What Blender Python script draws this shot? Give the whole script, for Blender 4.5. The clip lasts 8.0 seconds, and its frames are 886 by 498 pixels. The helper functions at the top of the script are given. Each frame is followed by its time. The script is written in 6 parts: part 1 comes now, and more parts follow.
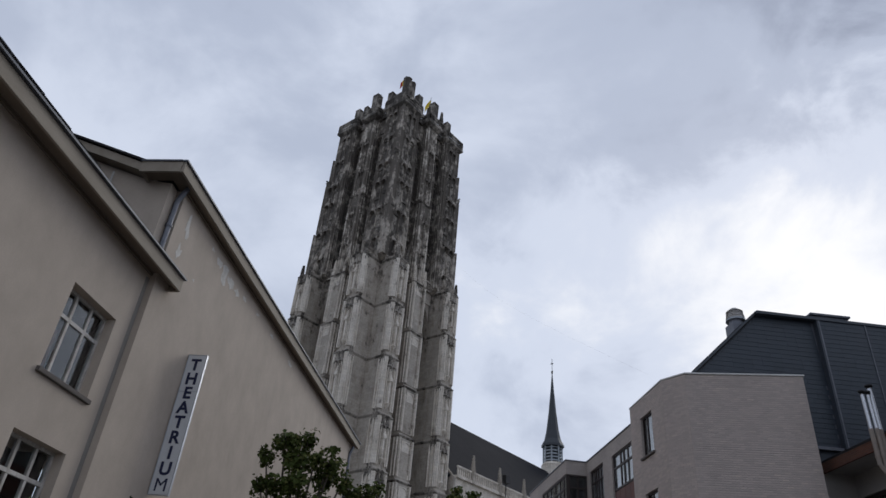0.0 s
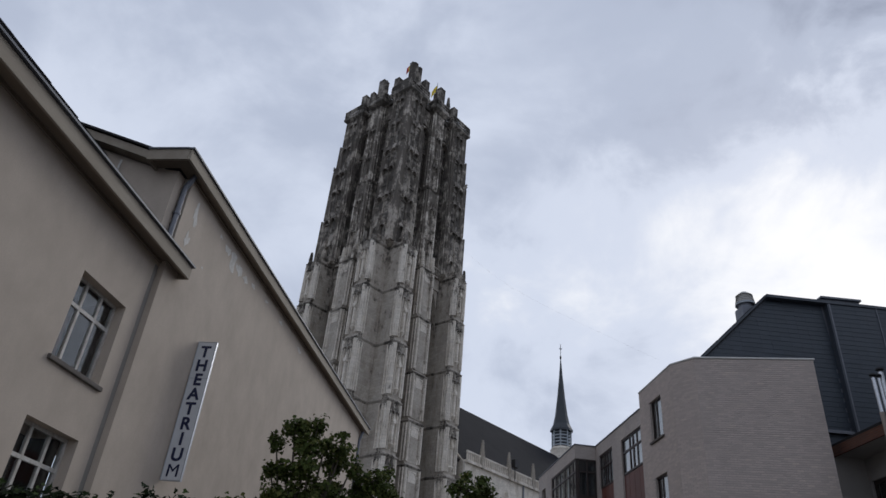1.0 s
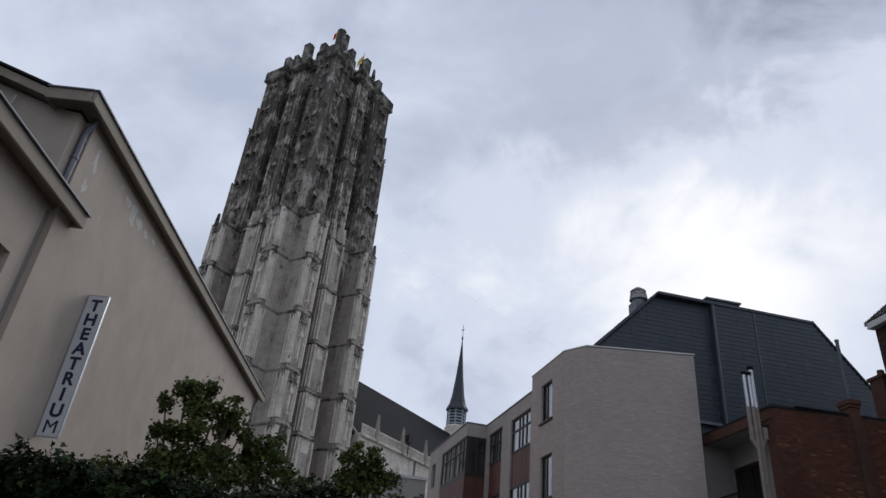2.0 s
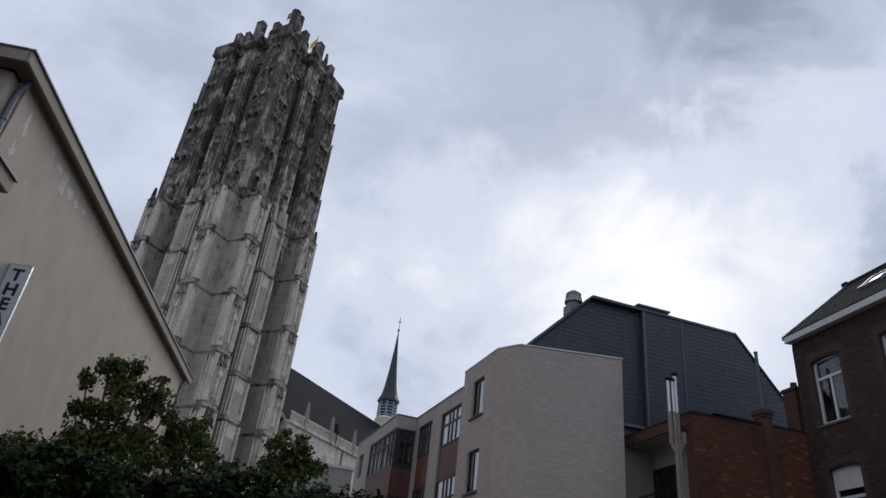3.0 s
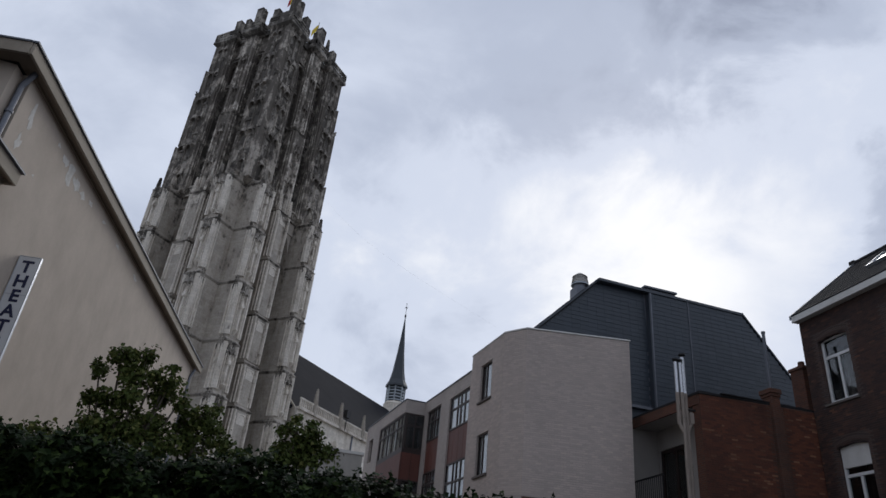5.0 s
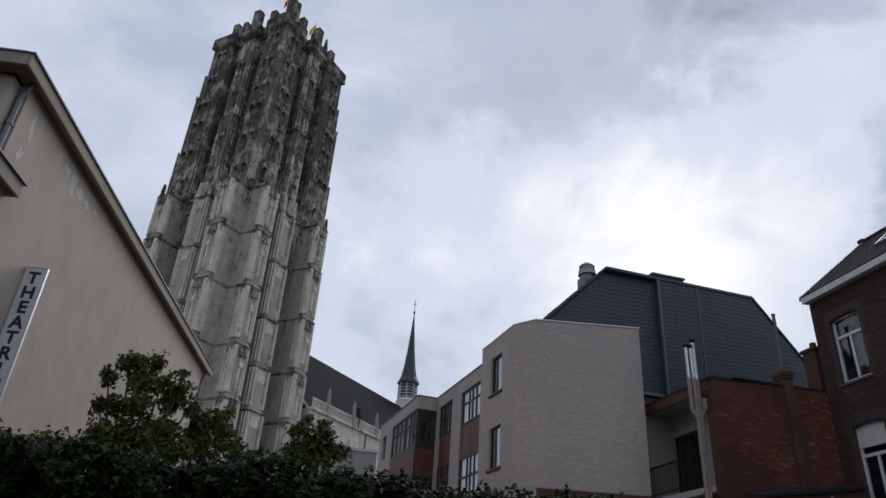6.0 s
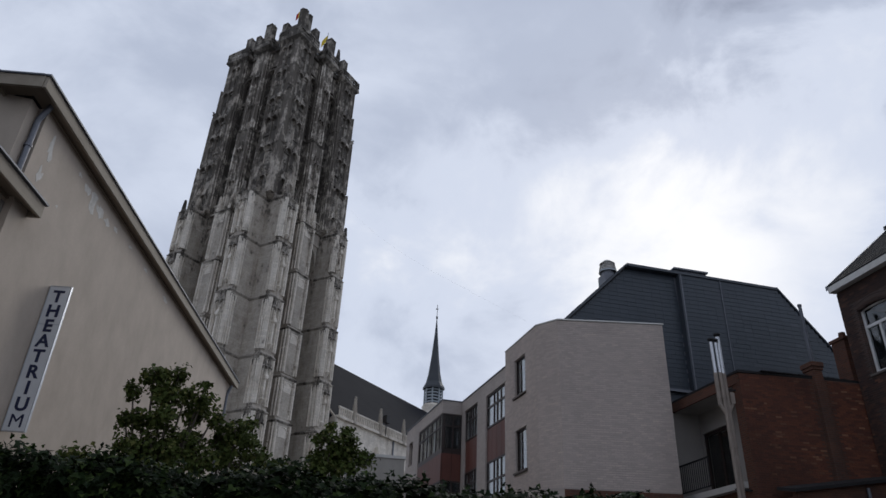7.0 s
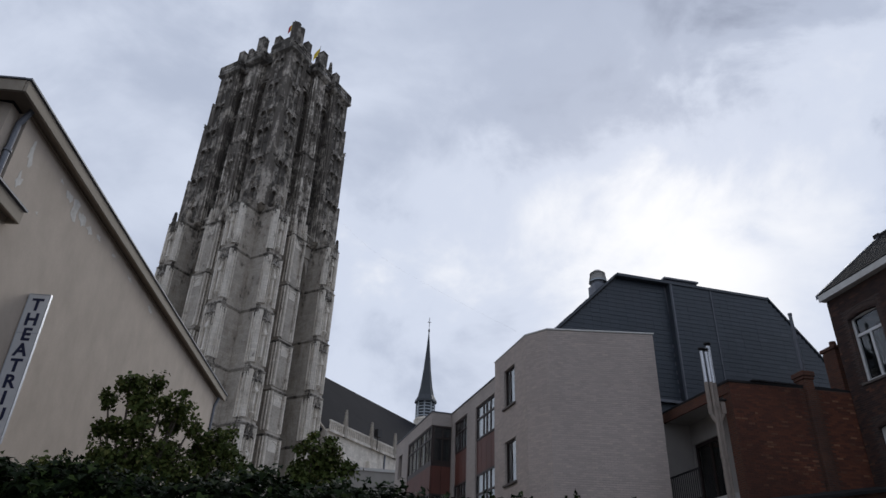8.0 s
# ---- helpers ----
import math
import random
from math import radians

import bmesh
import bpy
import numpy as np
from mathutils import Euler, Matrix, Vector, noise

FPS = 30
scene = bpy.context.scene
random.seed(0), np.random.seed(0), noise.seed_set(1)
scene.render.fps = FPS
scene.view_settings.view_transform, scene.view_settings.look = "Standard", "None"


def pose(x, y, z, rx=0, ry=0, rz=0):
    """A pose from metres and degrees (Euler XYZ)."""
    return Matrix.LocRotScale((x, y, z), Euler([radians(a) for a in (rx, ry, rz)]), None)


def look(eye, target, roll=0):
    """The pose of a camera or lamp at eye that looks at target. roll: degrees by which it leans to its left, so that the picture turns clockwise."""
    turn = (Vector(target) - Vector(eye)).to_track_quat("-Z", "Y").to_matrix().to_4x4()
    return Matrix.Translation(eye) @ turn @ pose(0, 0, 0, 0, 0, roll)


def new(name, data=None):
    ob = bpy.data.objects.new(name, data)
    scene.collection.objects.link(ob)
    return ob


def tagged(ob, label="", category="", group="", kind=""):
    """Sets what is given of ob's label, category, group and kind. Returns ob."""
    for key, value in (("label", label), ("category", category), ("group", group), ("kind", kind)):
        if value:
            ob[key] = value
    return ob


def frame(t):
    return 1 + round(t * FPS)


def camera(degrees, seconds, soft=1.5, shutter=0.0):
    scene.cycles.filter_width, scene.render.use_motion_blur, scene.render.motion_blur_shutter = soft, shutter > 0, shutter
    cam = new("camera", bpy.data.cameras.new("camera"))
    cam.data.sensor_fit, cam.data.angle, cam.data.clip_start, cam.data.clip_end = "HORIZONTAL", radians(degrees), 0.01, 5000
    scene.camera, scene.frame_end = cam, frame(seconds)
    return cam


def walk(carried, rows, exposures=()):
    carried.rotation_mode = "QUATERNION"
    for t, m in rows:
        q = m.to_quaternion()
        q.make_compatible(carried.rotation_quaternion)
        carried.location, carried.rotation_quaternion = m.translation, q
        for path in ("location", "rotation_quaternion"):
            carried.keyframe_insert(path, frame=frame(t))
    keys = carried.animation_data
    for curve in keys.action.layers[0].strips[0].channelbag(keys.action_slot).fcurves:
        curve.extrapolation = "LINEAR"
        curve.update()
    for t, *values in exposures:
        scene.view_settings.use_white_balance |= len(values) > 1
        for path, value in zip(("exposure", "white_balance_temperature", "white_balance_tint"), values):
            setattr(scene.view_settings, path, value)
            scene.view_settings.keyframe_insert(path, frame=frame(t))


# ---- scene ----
def aim(x, y, z, yaw, pitch, roll):
    """A camera pose from a place, the yaw to the left of +y, the pitch above level and the roll."""
    return pose(x, y, z, 0, 0, yaw) @ pose(0, 0, 0, 90 + pitch, 0, 0) @ pose(0, 0, 0, 0, 0, roll)


cam = camera(65.81, 8.0)
PATH = [
    (0, aim(0.001, -0.000, 1.631, 0.02, 32.38, 5.31)),
    (0.5, aim(-0.014, 0.010, 1.631, 0.42, 31.90, 4.99)),
    (1, aim(0.001, 0.042, 1.645, 0.66, 31.16, 5.22)),
    (1.5, aim(0.039, -0.002, 1.597, -2.24, 30.56, 5.65)),
    (2, aim(0.040, -0.032, 1.563, -8.05, 29.95, 5.76)),
    (2.2, aim(0.052, -0.009, 1.544, -9.94, 29.65, 5.91)),
    (3.3, aim(0.029, -0.066, 1.559, -14.32, 29.89, 6.52)),
    (3.5, aim(0.029, -0.066, 1.559, -14.60, 29.71, 6.20)),
    (4, aim(0.001, -0.079, 1.554, -13.98, 29.30, 5.51)),
    (4.5, aim(-0.011, -0.072, 1.538, -13.68, 29.26, 5.77)),
    (5, aim(0.004, -0.073, 1.534, -13.35, 28.61, 5.98)),
    (5.2, aim(0.004, -0.073, 1.534, -13.37, 28.22, 5.79)),
    (6.3, aim(0.075, -0.017, 1.553, -12.36, 28.27, 3.42)),
    (6.5, aim(0.075, -0.017, 1.553, -11.90, 28.46, 3.28)),
    (7, aim(0.157, 0.011, 1.543, -10.83, 28.45, 2.58)),
    (7.5, aim(0.232, 0.087, 1.512, -12.07, 28.56, 2.15)),
    (8, aim(0.368, 0.254, 1.514, -11.47, 29.60, 2.28)),
]

walk(cam, PATH)

# ---- light ----
SUN_AZ, SUN_EL = 32.0, 33.0
world = bpy.data.worlds.new("overcast_sky")
scene.world = world
world.use_nodes = True
wt = world.node_tree
wt.nodes.clear()


def wnode(kind, **sets):
    n = wt.nodes.new(kind)
    for key, value in sets.items():
        n.inputs[key].default_value = value
    return n


def wmix(blend, fac, a, b):
    n = wt.nodes.new("ShaderNodeMix")
    n.data_type, n.blend_type = "RGBA", blend
    for socket, value in ((0, fac), (6, a), (7, b)):
        if isinstance(value, bpy.types.NodeSocket):
            wt.links.new(value, n.inputs[socket])
        else:
            n.inputs[socket].default_value = value
    return n.outputs[2]


def wramp(src, *stops):
    n = wt.nodes.new("ShaderNodeValToRGB")
    n.color_ramp.interpolation = "EASE"
    while len(n.color_ramp.elements) < len(stops):
        n.color_ramp.elements.new(0.5)
    for e, (p, c) in zip(n.color_ramp.elements, stops):
        e.position, e.color = p, (*c, 1) if len(c) == 3 else c
    wt.links.new(src, n.inputs[0])
    return n.outputs[0]


sky = wt.nodes.new("ShaderNodeTexSky")
sky.sky_type, sky.sun_disc = "NISHITA", False
sky.sun_elevation, sky.sun_rotation = radians(SUN_EL), radians(SUN_AZ)
coord = wt.nodes.new("ShaderNodeTexCoord")
flat = wt.nodes.new("ShaderNodeMapping")
flat.inputs["Scale"].default_value = (1.0, 1.0, 1.35)
flat.inputs["Location"].default_value = (0.35, 0.2, 0.1)
wt.links.new(coord.outputs["Generated"], flat.inputs["Vector"])
big = wnode("ShaderNodeTexNoise", Scale=1.7, Detail=7.0, Roughness=0.52, Distortion=0.4)
fine = wnode("ShaderNodeTexNoise", Scale=4.5, Detail=8.0, Roughness=0.58, Distortion=0.3)
wt.links.new(flat.outputs[0], big.inputs["Vector"])
wt.links.new(flat.outputs[0], fine.inputs["Vector"])
# the layer is ragged: directions are stirred before the broad banks are laid out
stir = wt.nodes.new("ShaderNodeVectorMath")
stir.operation = "MULTIPLY_ADD"
stir.inputs[1].default_value = (0.34, 0.34, 0.34)
wt.links.new(fine.outputs["Color"], stir.inputs[0])
wt.links.new(coord.outputs["Generated"], stir.inputs[2])


def way_of(az, el):
    return (math.sin(radians(az)) * math.cos(radians(el)), math.cos(radians(az)) * math.cos(radians(el)), math.sin(radians(el)))


def bank(az, el, wide, peak):
    """A broad bank of thinner or thicker cloud round a direction."""
    d = wt.nodes.new("ShaderNodeVectorMath")
    d.operation = "DISTANCE"
    d.inputs[1].default_value = tuple(v + 0.17 for v in way_of(az, el))
    wt.links.new(stir.outputs[0], d.inputs[0])
    r = wnode("ShaderNodeMapRange", **{"From Min": 0.0, "From Max": wide, "To Min": peak, "To Max": 0.0})
    r.interpolation_type = "SMOOTHSTEP"
    wt.links.new(d.outputs["Value"], r.inputs["Value"])
    return r.outputs["Result"]


def plus(a, b):
    n = wt.nodes.new("ShaderNodeMath")
    wt.links.new(a, n.inputs[0])
    wt.links.new(b, n.inputs[1])
    return n.outputs[0]


sunway = way_of(SUN_AZ, SUN_EL)
clouds = wmix("MIX", 0.28, big.outputs["Fac"], fine.outputs["Fac"])
for az, el, wide, peak in ((33, 30, 0.36, 0.26), (47, 34, 0.26, 0.13), (18, 26, 0.34, 0.18), (36, 18, 0.34, 0.16), (25, 43, 0.36, -0.13), (4, 46, 0.3, 0.05),
                           (38, 47, 0.28, -0.12), (51, 28.5, 0.1, -0.22), (-36, 44, 0.36, -0.05), (-20, 34, 0.3, 0.04), (2, 33, 0.3, 0.07), (13, 34, 0.24, 0.07)):
    clouds = plus(clouds, bank(az, el, wide, peak))
tone = wramp(clouds, (0.30, (0.285, 0.325, 0.43)), (0.46, (0.475, 0.532, 0.665)), (0.60, (0.655, 0.715, 0.85)), (0.80, (0.97, 0.985, 1.02)))
thin = wmix("MULTIPLY", 1.0, sky.outputs[0], (0.1, 0.1, 0.1, 1))
veil = wmix("MIX", 0.05, tone, thin)
back = wnode("ShaderNodeBackground", Strength=1.0)
wt.links.new(veil, back.inputs["Color"])
out = wt.nodes.new("ShaderNodeOutputWorld")
wt.links.new(back.outputs[0], out.inputs["Surface"])

sun = new("sun", bpy.data.lights.new("sun", "SUN"))
sun.data.energy, sun.data.angle, sun.data.color = 0.8, radians(25), (1.0, 0.97, 0.92)
sun.matrix_world = look((0, 0, 0), tuple(-v for v in sunway))

# ---- materials ----
def tree_of(name):
    m = bpy.data.materials.new(name)
    m.use_nodes = True
    t = m.node_tree
    return m, t, t.nodes["Principled BSDF"]


def put(t, kind, **sets):
    n = t.nodes.new(kind)
    for key, value in sets.items():
        n.inputs[key.replace("_", " ")].default_value = value
    return n


def blend(t, fac, a, b, how="MIX"):
    n = t.nodes.new("ShaderNodeMix")
    n.data_type, n.blend_type = "RGBA", how
    for socket, value in ((0, fac), (6, a), (7, b)):
        if isinstance(value, bpy.types.NodeSocket):
            t.links.new(value, n.inputs[socket])
        else:
            n.inputs[socket].default_value = (*value, 1) if isinstance(value, tuple) and len(value) == 3 else value
    return n.outputs[2]


def ramp(t, src, lo, hi, a=0.0, b=1.0):
    n = put(t, "ShaderNodeMapRange", From_Min=lo, From_Max=hi, To_Min=a, To_Max=b)
    t.links.new(src, n.inputs["Value"])
    return n.outputs["Result"]


def calc(t, op, a, b):
    n = t.nodes.new("ShaderNodeMath")
    n.operation = op
    for socket, value in ((0, a), (1, b)):
        if isinstance(value, bpy.types.NodeSocket):
            t.links.new(value, n.inputs[socket])
        else:
            n.inputs[socket].default_value = value
    return n.outputs[0]


def coords(t, scale=(1, 1, 1)):
    c = t.nodes.new("ShaderNodeTexCoord")
    m = put(t, "ShaderNodeMapping", Scale=scale)
    t.links.new(c.outputs["Object"], m.inputs["Vector"])
    return m.outputs[0]


def grain(t, scale, detail=6.0, rough=0.6, stretch=(1, 1, 1)):
    n = put(t, "ShaderNodeTexNoise", Scale=scale, Detail=detail, Roughness=rough)
    t.links.new(coords(t, stretch), n.inputs["Vector"])
    return n.outputs["Fac"]


def relief(t, bsdf, height, strength, dist=0.02):
    b = put(t, "ShaderNodeBump", Strength=strength, Distance=dist)
    t.links.new(height, b.inputs["Height"])
    t.links.new(b.outputs[0], bsdf.inputs["Normal"])


def plain(name, base, second=None, rough=0.7, scale=3.0, metal=0.0, bump=0.15, stretch=(1, 1, 1), fine=40.0, spread=0.5, gloss=0.5):
    """Two colours mixed by broad stains and by fine grain."""
    m, t, b = tree_of(name)
    second = second or tuple(v * 0.72 for v in base)
    broad, small = grain(t, scale, 5.0, 0.6, stretch), grain(t, fine, 4.0, 0.6)
    colour = blend(t, ramp(t, broad, 0.5 - spread / 2, 0.5 + spread / 2), base, second)
    colour = blend(t, 0.5, colour, blend(t, ramp(t, small, 0.3, 0.7), colour, tuple(v * 0.8 for v in base)))
    t.links.new(colour, b.inputs["Base Color"])
    t.links.new(ramp(t, small, 0.3, 0.7, rough - 0.08, min(1.0, rough + 0.08)), b.inputs["Roughness"])
    b.inputs["Metallic"].default_value = metal
    b.inputs["Specular IOR Level"].default_value = gloss
    if bump:
        relief(t, b, small, bump, 0.01)
    return m


def brickwork(name, a, b_, mortar, rough=0.85, size=(0.22, 0.075), joint=0.011, stain=(0.05, 0.045, 0.04), soot=0.5, patch=None):
    """Brick courses at their real size on upright faces, with stained and odd bricks."""
    m, t, b = tree_of(name)
    c = t.nodes.new("ShaderNodeTexCoord")
    s = t.nodes.new("ShaderNodeSeparateXYZ")
    t.links.new(c.outputs["Object"], s.inputs[0])
    j = t.nodes.new("ShaderNodeCombineXYZ")
    t.links.new(calc(t, "ADD", s.outputs[0], s.outputs[1]), j.inputs[0])
    t.links.new(s.outputs[2], j.inputs[1])
    k = put(t, "ShaderNodeTexBrick", Scale=1.0, Mortar_Size=joint, Mortar_Smooth=0.25, Bias=0.1, Brick_Width=size[0], Row_Height=size[1])
    k.inputs["Color1"].default_value, k.inputs["Color2"].default_value, k.inputs["Mortar"].default_value = (*a, 1), (*b_, 1), (*mortar, 1)
    t.links.new(j.outputs[0], k.inputs["Vector"])
    broad, mid = grain(t, 0.35, 6.0, 0.65, (1, 1, 0.45)), grain(t, 2.2, 5.0, 0.6)
    small = grain(t, 60.0, 3.0)
    colour = blend(t, ramp(t, broad, 0.42, 0.75, 0.0, soot), k.outputs["Color"], stain)
    colour = blend(t, ramp(t, mid, 0.45, 0.8, 0.0, 0.35), colour, patch or tuple(min(1, v * 1.45) for v in a))
    colour = blend(t, ramp(t, small, 0.3, 0.75, 0.0, 0.4), colour, tuple(v * 0.55 for v in a))
    t.links.new(colour, b.inputs["Base Color"])
    b.inputs["Roughness"].default_value = rough
    relief(t, b, calc(t, "SUBTRACT", calc(t, "MULTIPLY", small, 0.3), k.outputs["Fac"]), 0.55, 0.012)
    return m


def stone(name, pale, grey, soot, sooty, lift=0.0):
    """Weathered limestone: blocks, vertical water streaks, and soot that thickens with height."""
    m, t, b = tree_of(name)
    c = t.nodes.new("ShaderNodeTexCoord")
    s = t.nodes.new("ShaderNodeSeparateXYZ")
    t.links.new(c.outputs["Object"], s.inputs[0])
    j = t.nodes.new("ShaderNodeCombineXYZ")
    t.links.new(calc(t, "ADD", s.outputs[0], s.outputs[1]), j.inputs[0])
    t.links.new(s.outputs[2], j.inputs[1])
    k = put(t, "ShaderNodeTexBrick", Scale=1.0, Mortar_Size=0.02, Mortar_Smooth=0.4, Bias=0.0, Brick_Width=0.9, Row_Height=0.42)
    k.inputs["Color1"].default_value, k.inputs["Color2"].default_value = (*pale, 1), (*grey, 1)
    k.inputs["Mortar"].default_value = (*(v * 0.8 for v in grey), 1)
    t.links.new(j.outputs[0], k.inputs["Vector"])
    streak = grain(t, 0.9, 5.0, 0.6, (1, 1, 0.3))
    blotch = grain(t, 0.42, 6.0, 0.65)
    patch = grain(t, 1.3, 5.0, 0.7, (1, 1, 0.7))
    small = grain(t, 4.5, 6.0, 0.7)
    place = t.nodes.new("ShaderNodeNewGeometry")
    for link in list(t.links):
        if link.from_node.type == "TEX_COORD" and link.to_node != s:
            t.links.new(place.outputs["Position"], link.to_socket)
    p = t.nodes.new("ShaderNodeSeparateXYZ")
    t.links.new(place.outputs["Position"], p.inputs[0])
    high = ramp(t, p.outputs[2], 45.0, 70.0, lift, sooty)
    mask = calc(t, "ADD", calc(t, "ADD", calc(t, "MULTIPLY", streak, 0.45), calc(t, "ADD", calc(t, "MULTIPLY", blotch, 0.4), calc(t, "MULTIPLY", patch, 0.5))), high)
    colour = blend(t, 0.5, k.outputs["Color"], blend(t, ramp(t, blotch, 0.35, 0.65), pale, grey))
    colour = blend(t, ramp(t, streak, 0.46, 0.68, 0.0, 0.5), colour, tuple(v * k_ for v, k_ in zip(grey, (0.62, 0.56, 0.48))))
    colour = blend(t, ramp(t, mask, 0.70, 0.79, 0.0, 0.92), colour, soot)
    colour = blend(t, ramp(t, small, 0.48, 0.75, 0.0, 0.4), colour, tuple(v * 0.7 for v in soot))
    t.links.new(colour, b.inputs["Base Color"])
    b.inputs["Roughness"].default_value = 0.92
    relief(t, b, calc(t, "ADD", calc(t, "MULTIPLY", k.outputs["Fac"], -0.12), small), 0.4, 0.1)
    return m


def leafage(name, a, b_, c_):
    """Leaves that differ one from another."""
    m, t, b = tree_of(name)
    g = t.nodes.new("ShaderNodeNewGeometry")
    colour = blend(t, g.outputs["Random Per Island"], a, b_)
    colour = blend(t, ramp(t, g.outputs["Random Per Island"], 0.78, 1.0, 0.0, 0.85), colour, c_)
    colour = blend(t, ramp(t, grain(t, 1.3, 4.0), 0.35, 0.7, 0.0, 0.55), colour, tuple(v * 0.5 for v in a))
    t.links.new(colour, b.inputs["Base Color"])
    b.inputs["Roughness"].default_value = 0.6
    b.inputs["Specular IOR Level"].default_value = 0.08
    return m


def glazing(name):
    m, t, b = tree_of(name)
    b.inputs["Base Color"].default_value = (0.75, 0.8, 0.82, 1)
    b.inputs["Roughness"].default_value = 0.03
    b.inputs["Transmission Weight"].default_value = 1.0
    b.inputs["IOR"].default_value = 1.5
    relief(t, b, grain(t, 1.4, 2.0), 0.05, 0.02)
    return m


PLASTER = plain("painted_plaster", (0.535, 0.455, 0.375), (0.415, 0.35, 0.285), 0.9, 1.1, 0, 0.3, (1, 1, 0.8), 26.0, 0.4)
PLASTER_GREY = plain("grey_plaster", (0.30, 0.28, 0.25), (0.20, 0.185, 0.165), 0.9, 0.8, 0, 0.25, (1, 1, 0.5), 26.0, 0.5)
BARE_PLASTER = plain("flaked_plaster", (0.72, 0.70, 0.66), (0.42, 0.385, 0.33), 0.95, 5.0, 0, 0.5)
EAVE_PAINT = plain("weathered_eave_board", (0.36, 0.31, 0.245), (0.22, 0.18, 0.135), 0.8, 2.2, 0, 0.15, (1, 0.25, 1))
SOFFIT = plain("brown_soffit_boards", (0.24, 0.19, 0.14), (0.15, 0.115, 0.085), 0.85, 2.0, 0, 0.2, (1, 0.2, 1))
ZINC = plain("weathered_zinc", (0.19, 0.20, 0.225), (0.11, 0.115, 0.13), 0.5, 3.0, 0.6, 0.05)
LEAD = plain("grey_lead_flashing", (0.13, 0.14, 0.16), (0.08, 0.085, 0.10), 0.55, 2.5, 0.3, 0.1)
TILE = plain("dark_roof_tiles", (0.034, 0.032, 0.033), (0.020, 0.019, 0.020), 0.85, 1.5, 0, 0.4, gloss=0.15)
OLD_WHITE = plain("flaking_white_paint", (0.60, 0.585, 0.55), (0.30, 0.26, 0.21), 0.6, 9.0, 0, 0.4, (1, 1, 0.4), 60.0, 0.35)
WHITE = plain("white_painted_frame", (0.72, 0.72, 0.71), (0.6, 0.6, 0.59), 0.45, 2.0, 0, 0.05)
WHITE_FASCIA = plain("white_fascia", (0.70, 0.69, 0.66), (0.48, 0.46, 0.42), 0.6, 1.8, 0, 0.08)
SILL = plain("weathered_sill_stone", (0.14, 0.12, 0.105), (0.08, 0.07, 0.062), 0.85, 5.0, 0, 0.3)
GLASS = glazing("window_glass")
# White that imitates bright sky reflected in the panes.
PALE_SHEET = plain("white_reflection_sheet", (0.80, 0.81, 0.82), (0.66, 0.68, 0.70), 0.9, 4.0, 0, 0.1, (6, 6, 0.3))
# Near-black colour stands in for the shade of unlit interiors.
ROOM = plain("unlit_interior_paint", (0.035, 0.033, 0.031), (0.022, 0.021, 0.02), 0.9, 1.0, 0, 0)
SIGN_WHITE = plain("enamelled_sign_white", (0.66, 0.67, 0.68), (0.54, 0.55, 0.56), 0.4, 1.2, 0, 0.03)
SIGN_BLUE = plain("dark_blue_lettering", (0.010, 0.014, 0.055), (0.006, 0.009, 0.04), 0.4, 3.0, 0, 0)
ALU = plain("brushed_aluminium", (0.5, 0.52, 0.56), (0.4, 0.42, 0.45), 0.38, 6.0, 0.85, 0.03)
STEEL = plain("bright_flue_steel", (0.62, 0.63, 0.65), (0.42, 0.42, 0.43), 0.3, 5.0, 0.9, 0.03, (6, 6, 0.2))
IRON = plain("black_iron", (0.02, 0.02, 0.022), (0.035, 0.03, 0.028), 0.6, 8.0, 0.3, 0.1)
STONE = stone("sooted_limestone", (0.52, 0.466, 0.395), (0.35, 0.315, 0.27), (0.092, 0.079, 0.065), 0.13, -0.05)
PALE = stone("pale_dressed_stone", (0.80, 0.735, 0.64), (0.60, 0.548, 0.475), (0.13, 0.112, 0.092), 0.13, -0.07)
# Sooted stone, also used to paint in shade between the mouldings.
SOOT_SHADE = stone("soot_and_shade_stone", (0.40, 0.362, 0.31), (0.24, 0.218, 0.19), (0.062, 0.054, 0.045), 0.10, 0.05)
SLATE_FAR = plain("church_roof_slate", (0.022, 0.022, 0.026), (0.013, 0.013, 0.016), 0.95, 0.3, 0, 0.1, gloss=0.12)
COPPER = plain("weathered_spire_slate", (0.040, 0.047, 0.055), (0.028, 0.034, 0.040), 0.6, 1.0, 0, 0.1)
LOUVRE = plain("painted_louvre", (0.40, 0.44, 0.47), (0.28, 0.31, 0.34), 0.6, 2.0, 0, 0)
GREY_BRICK = brickwork("pale_grey_brick", (0.50, 0.435, 0.39), (0.41, 0.36, 0.325), (0.44, 0.395, 0.36), 0.85, (0.215, 0.075), 0.008, (0.20, 0.18, 0.17), 0.5, (0.42, 0.37, 0.34))
RED_BRICK = brickwork("sooty_red_brick", (0.15, 0.05, 0.026), (0.085, 0.033, 0.021), (0.10, 0.07, 0.052), 0.9, (0.21, 0.066), 0.010, (0.04, 0.03, 0.025), 0.75, (0.2, 0.085, 0.045))
DARK_BRICK = brickwork("blackened_brown_brick", (0.088, 0.046, 0.034), (0.038, 0.027, 0.025), (0.085, 0.070, 0.062), 0.9, (0.21, 0.068), 0.010, (0.028, 0.024, 0.023), 0.6, (0.15, 0.07, 0.045))
BROWN_PANEL = plain("red_brown_panel", (0.135, 0.038, 0.024), (0.075, 0.024, 0.016), 0.55, 1.6, 0, 0.05, (1, 1, 0.3))
DARK_FRAME = plain("dark_brown_frame", (0.032, 0.018, 0.014), (0.02, 0.012, 0.01), 0.5, 3.0, 0, 0.05)
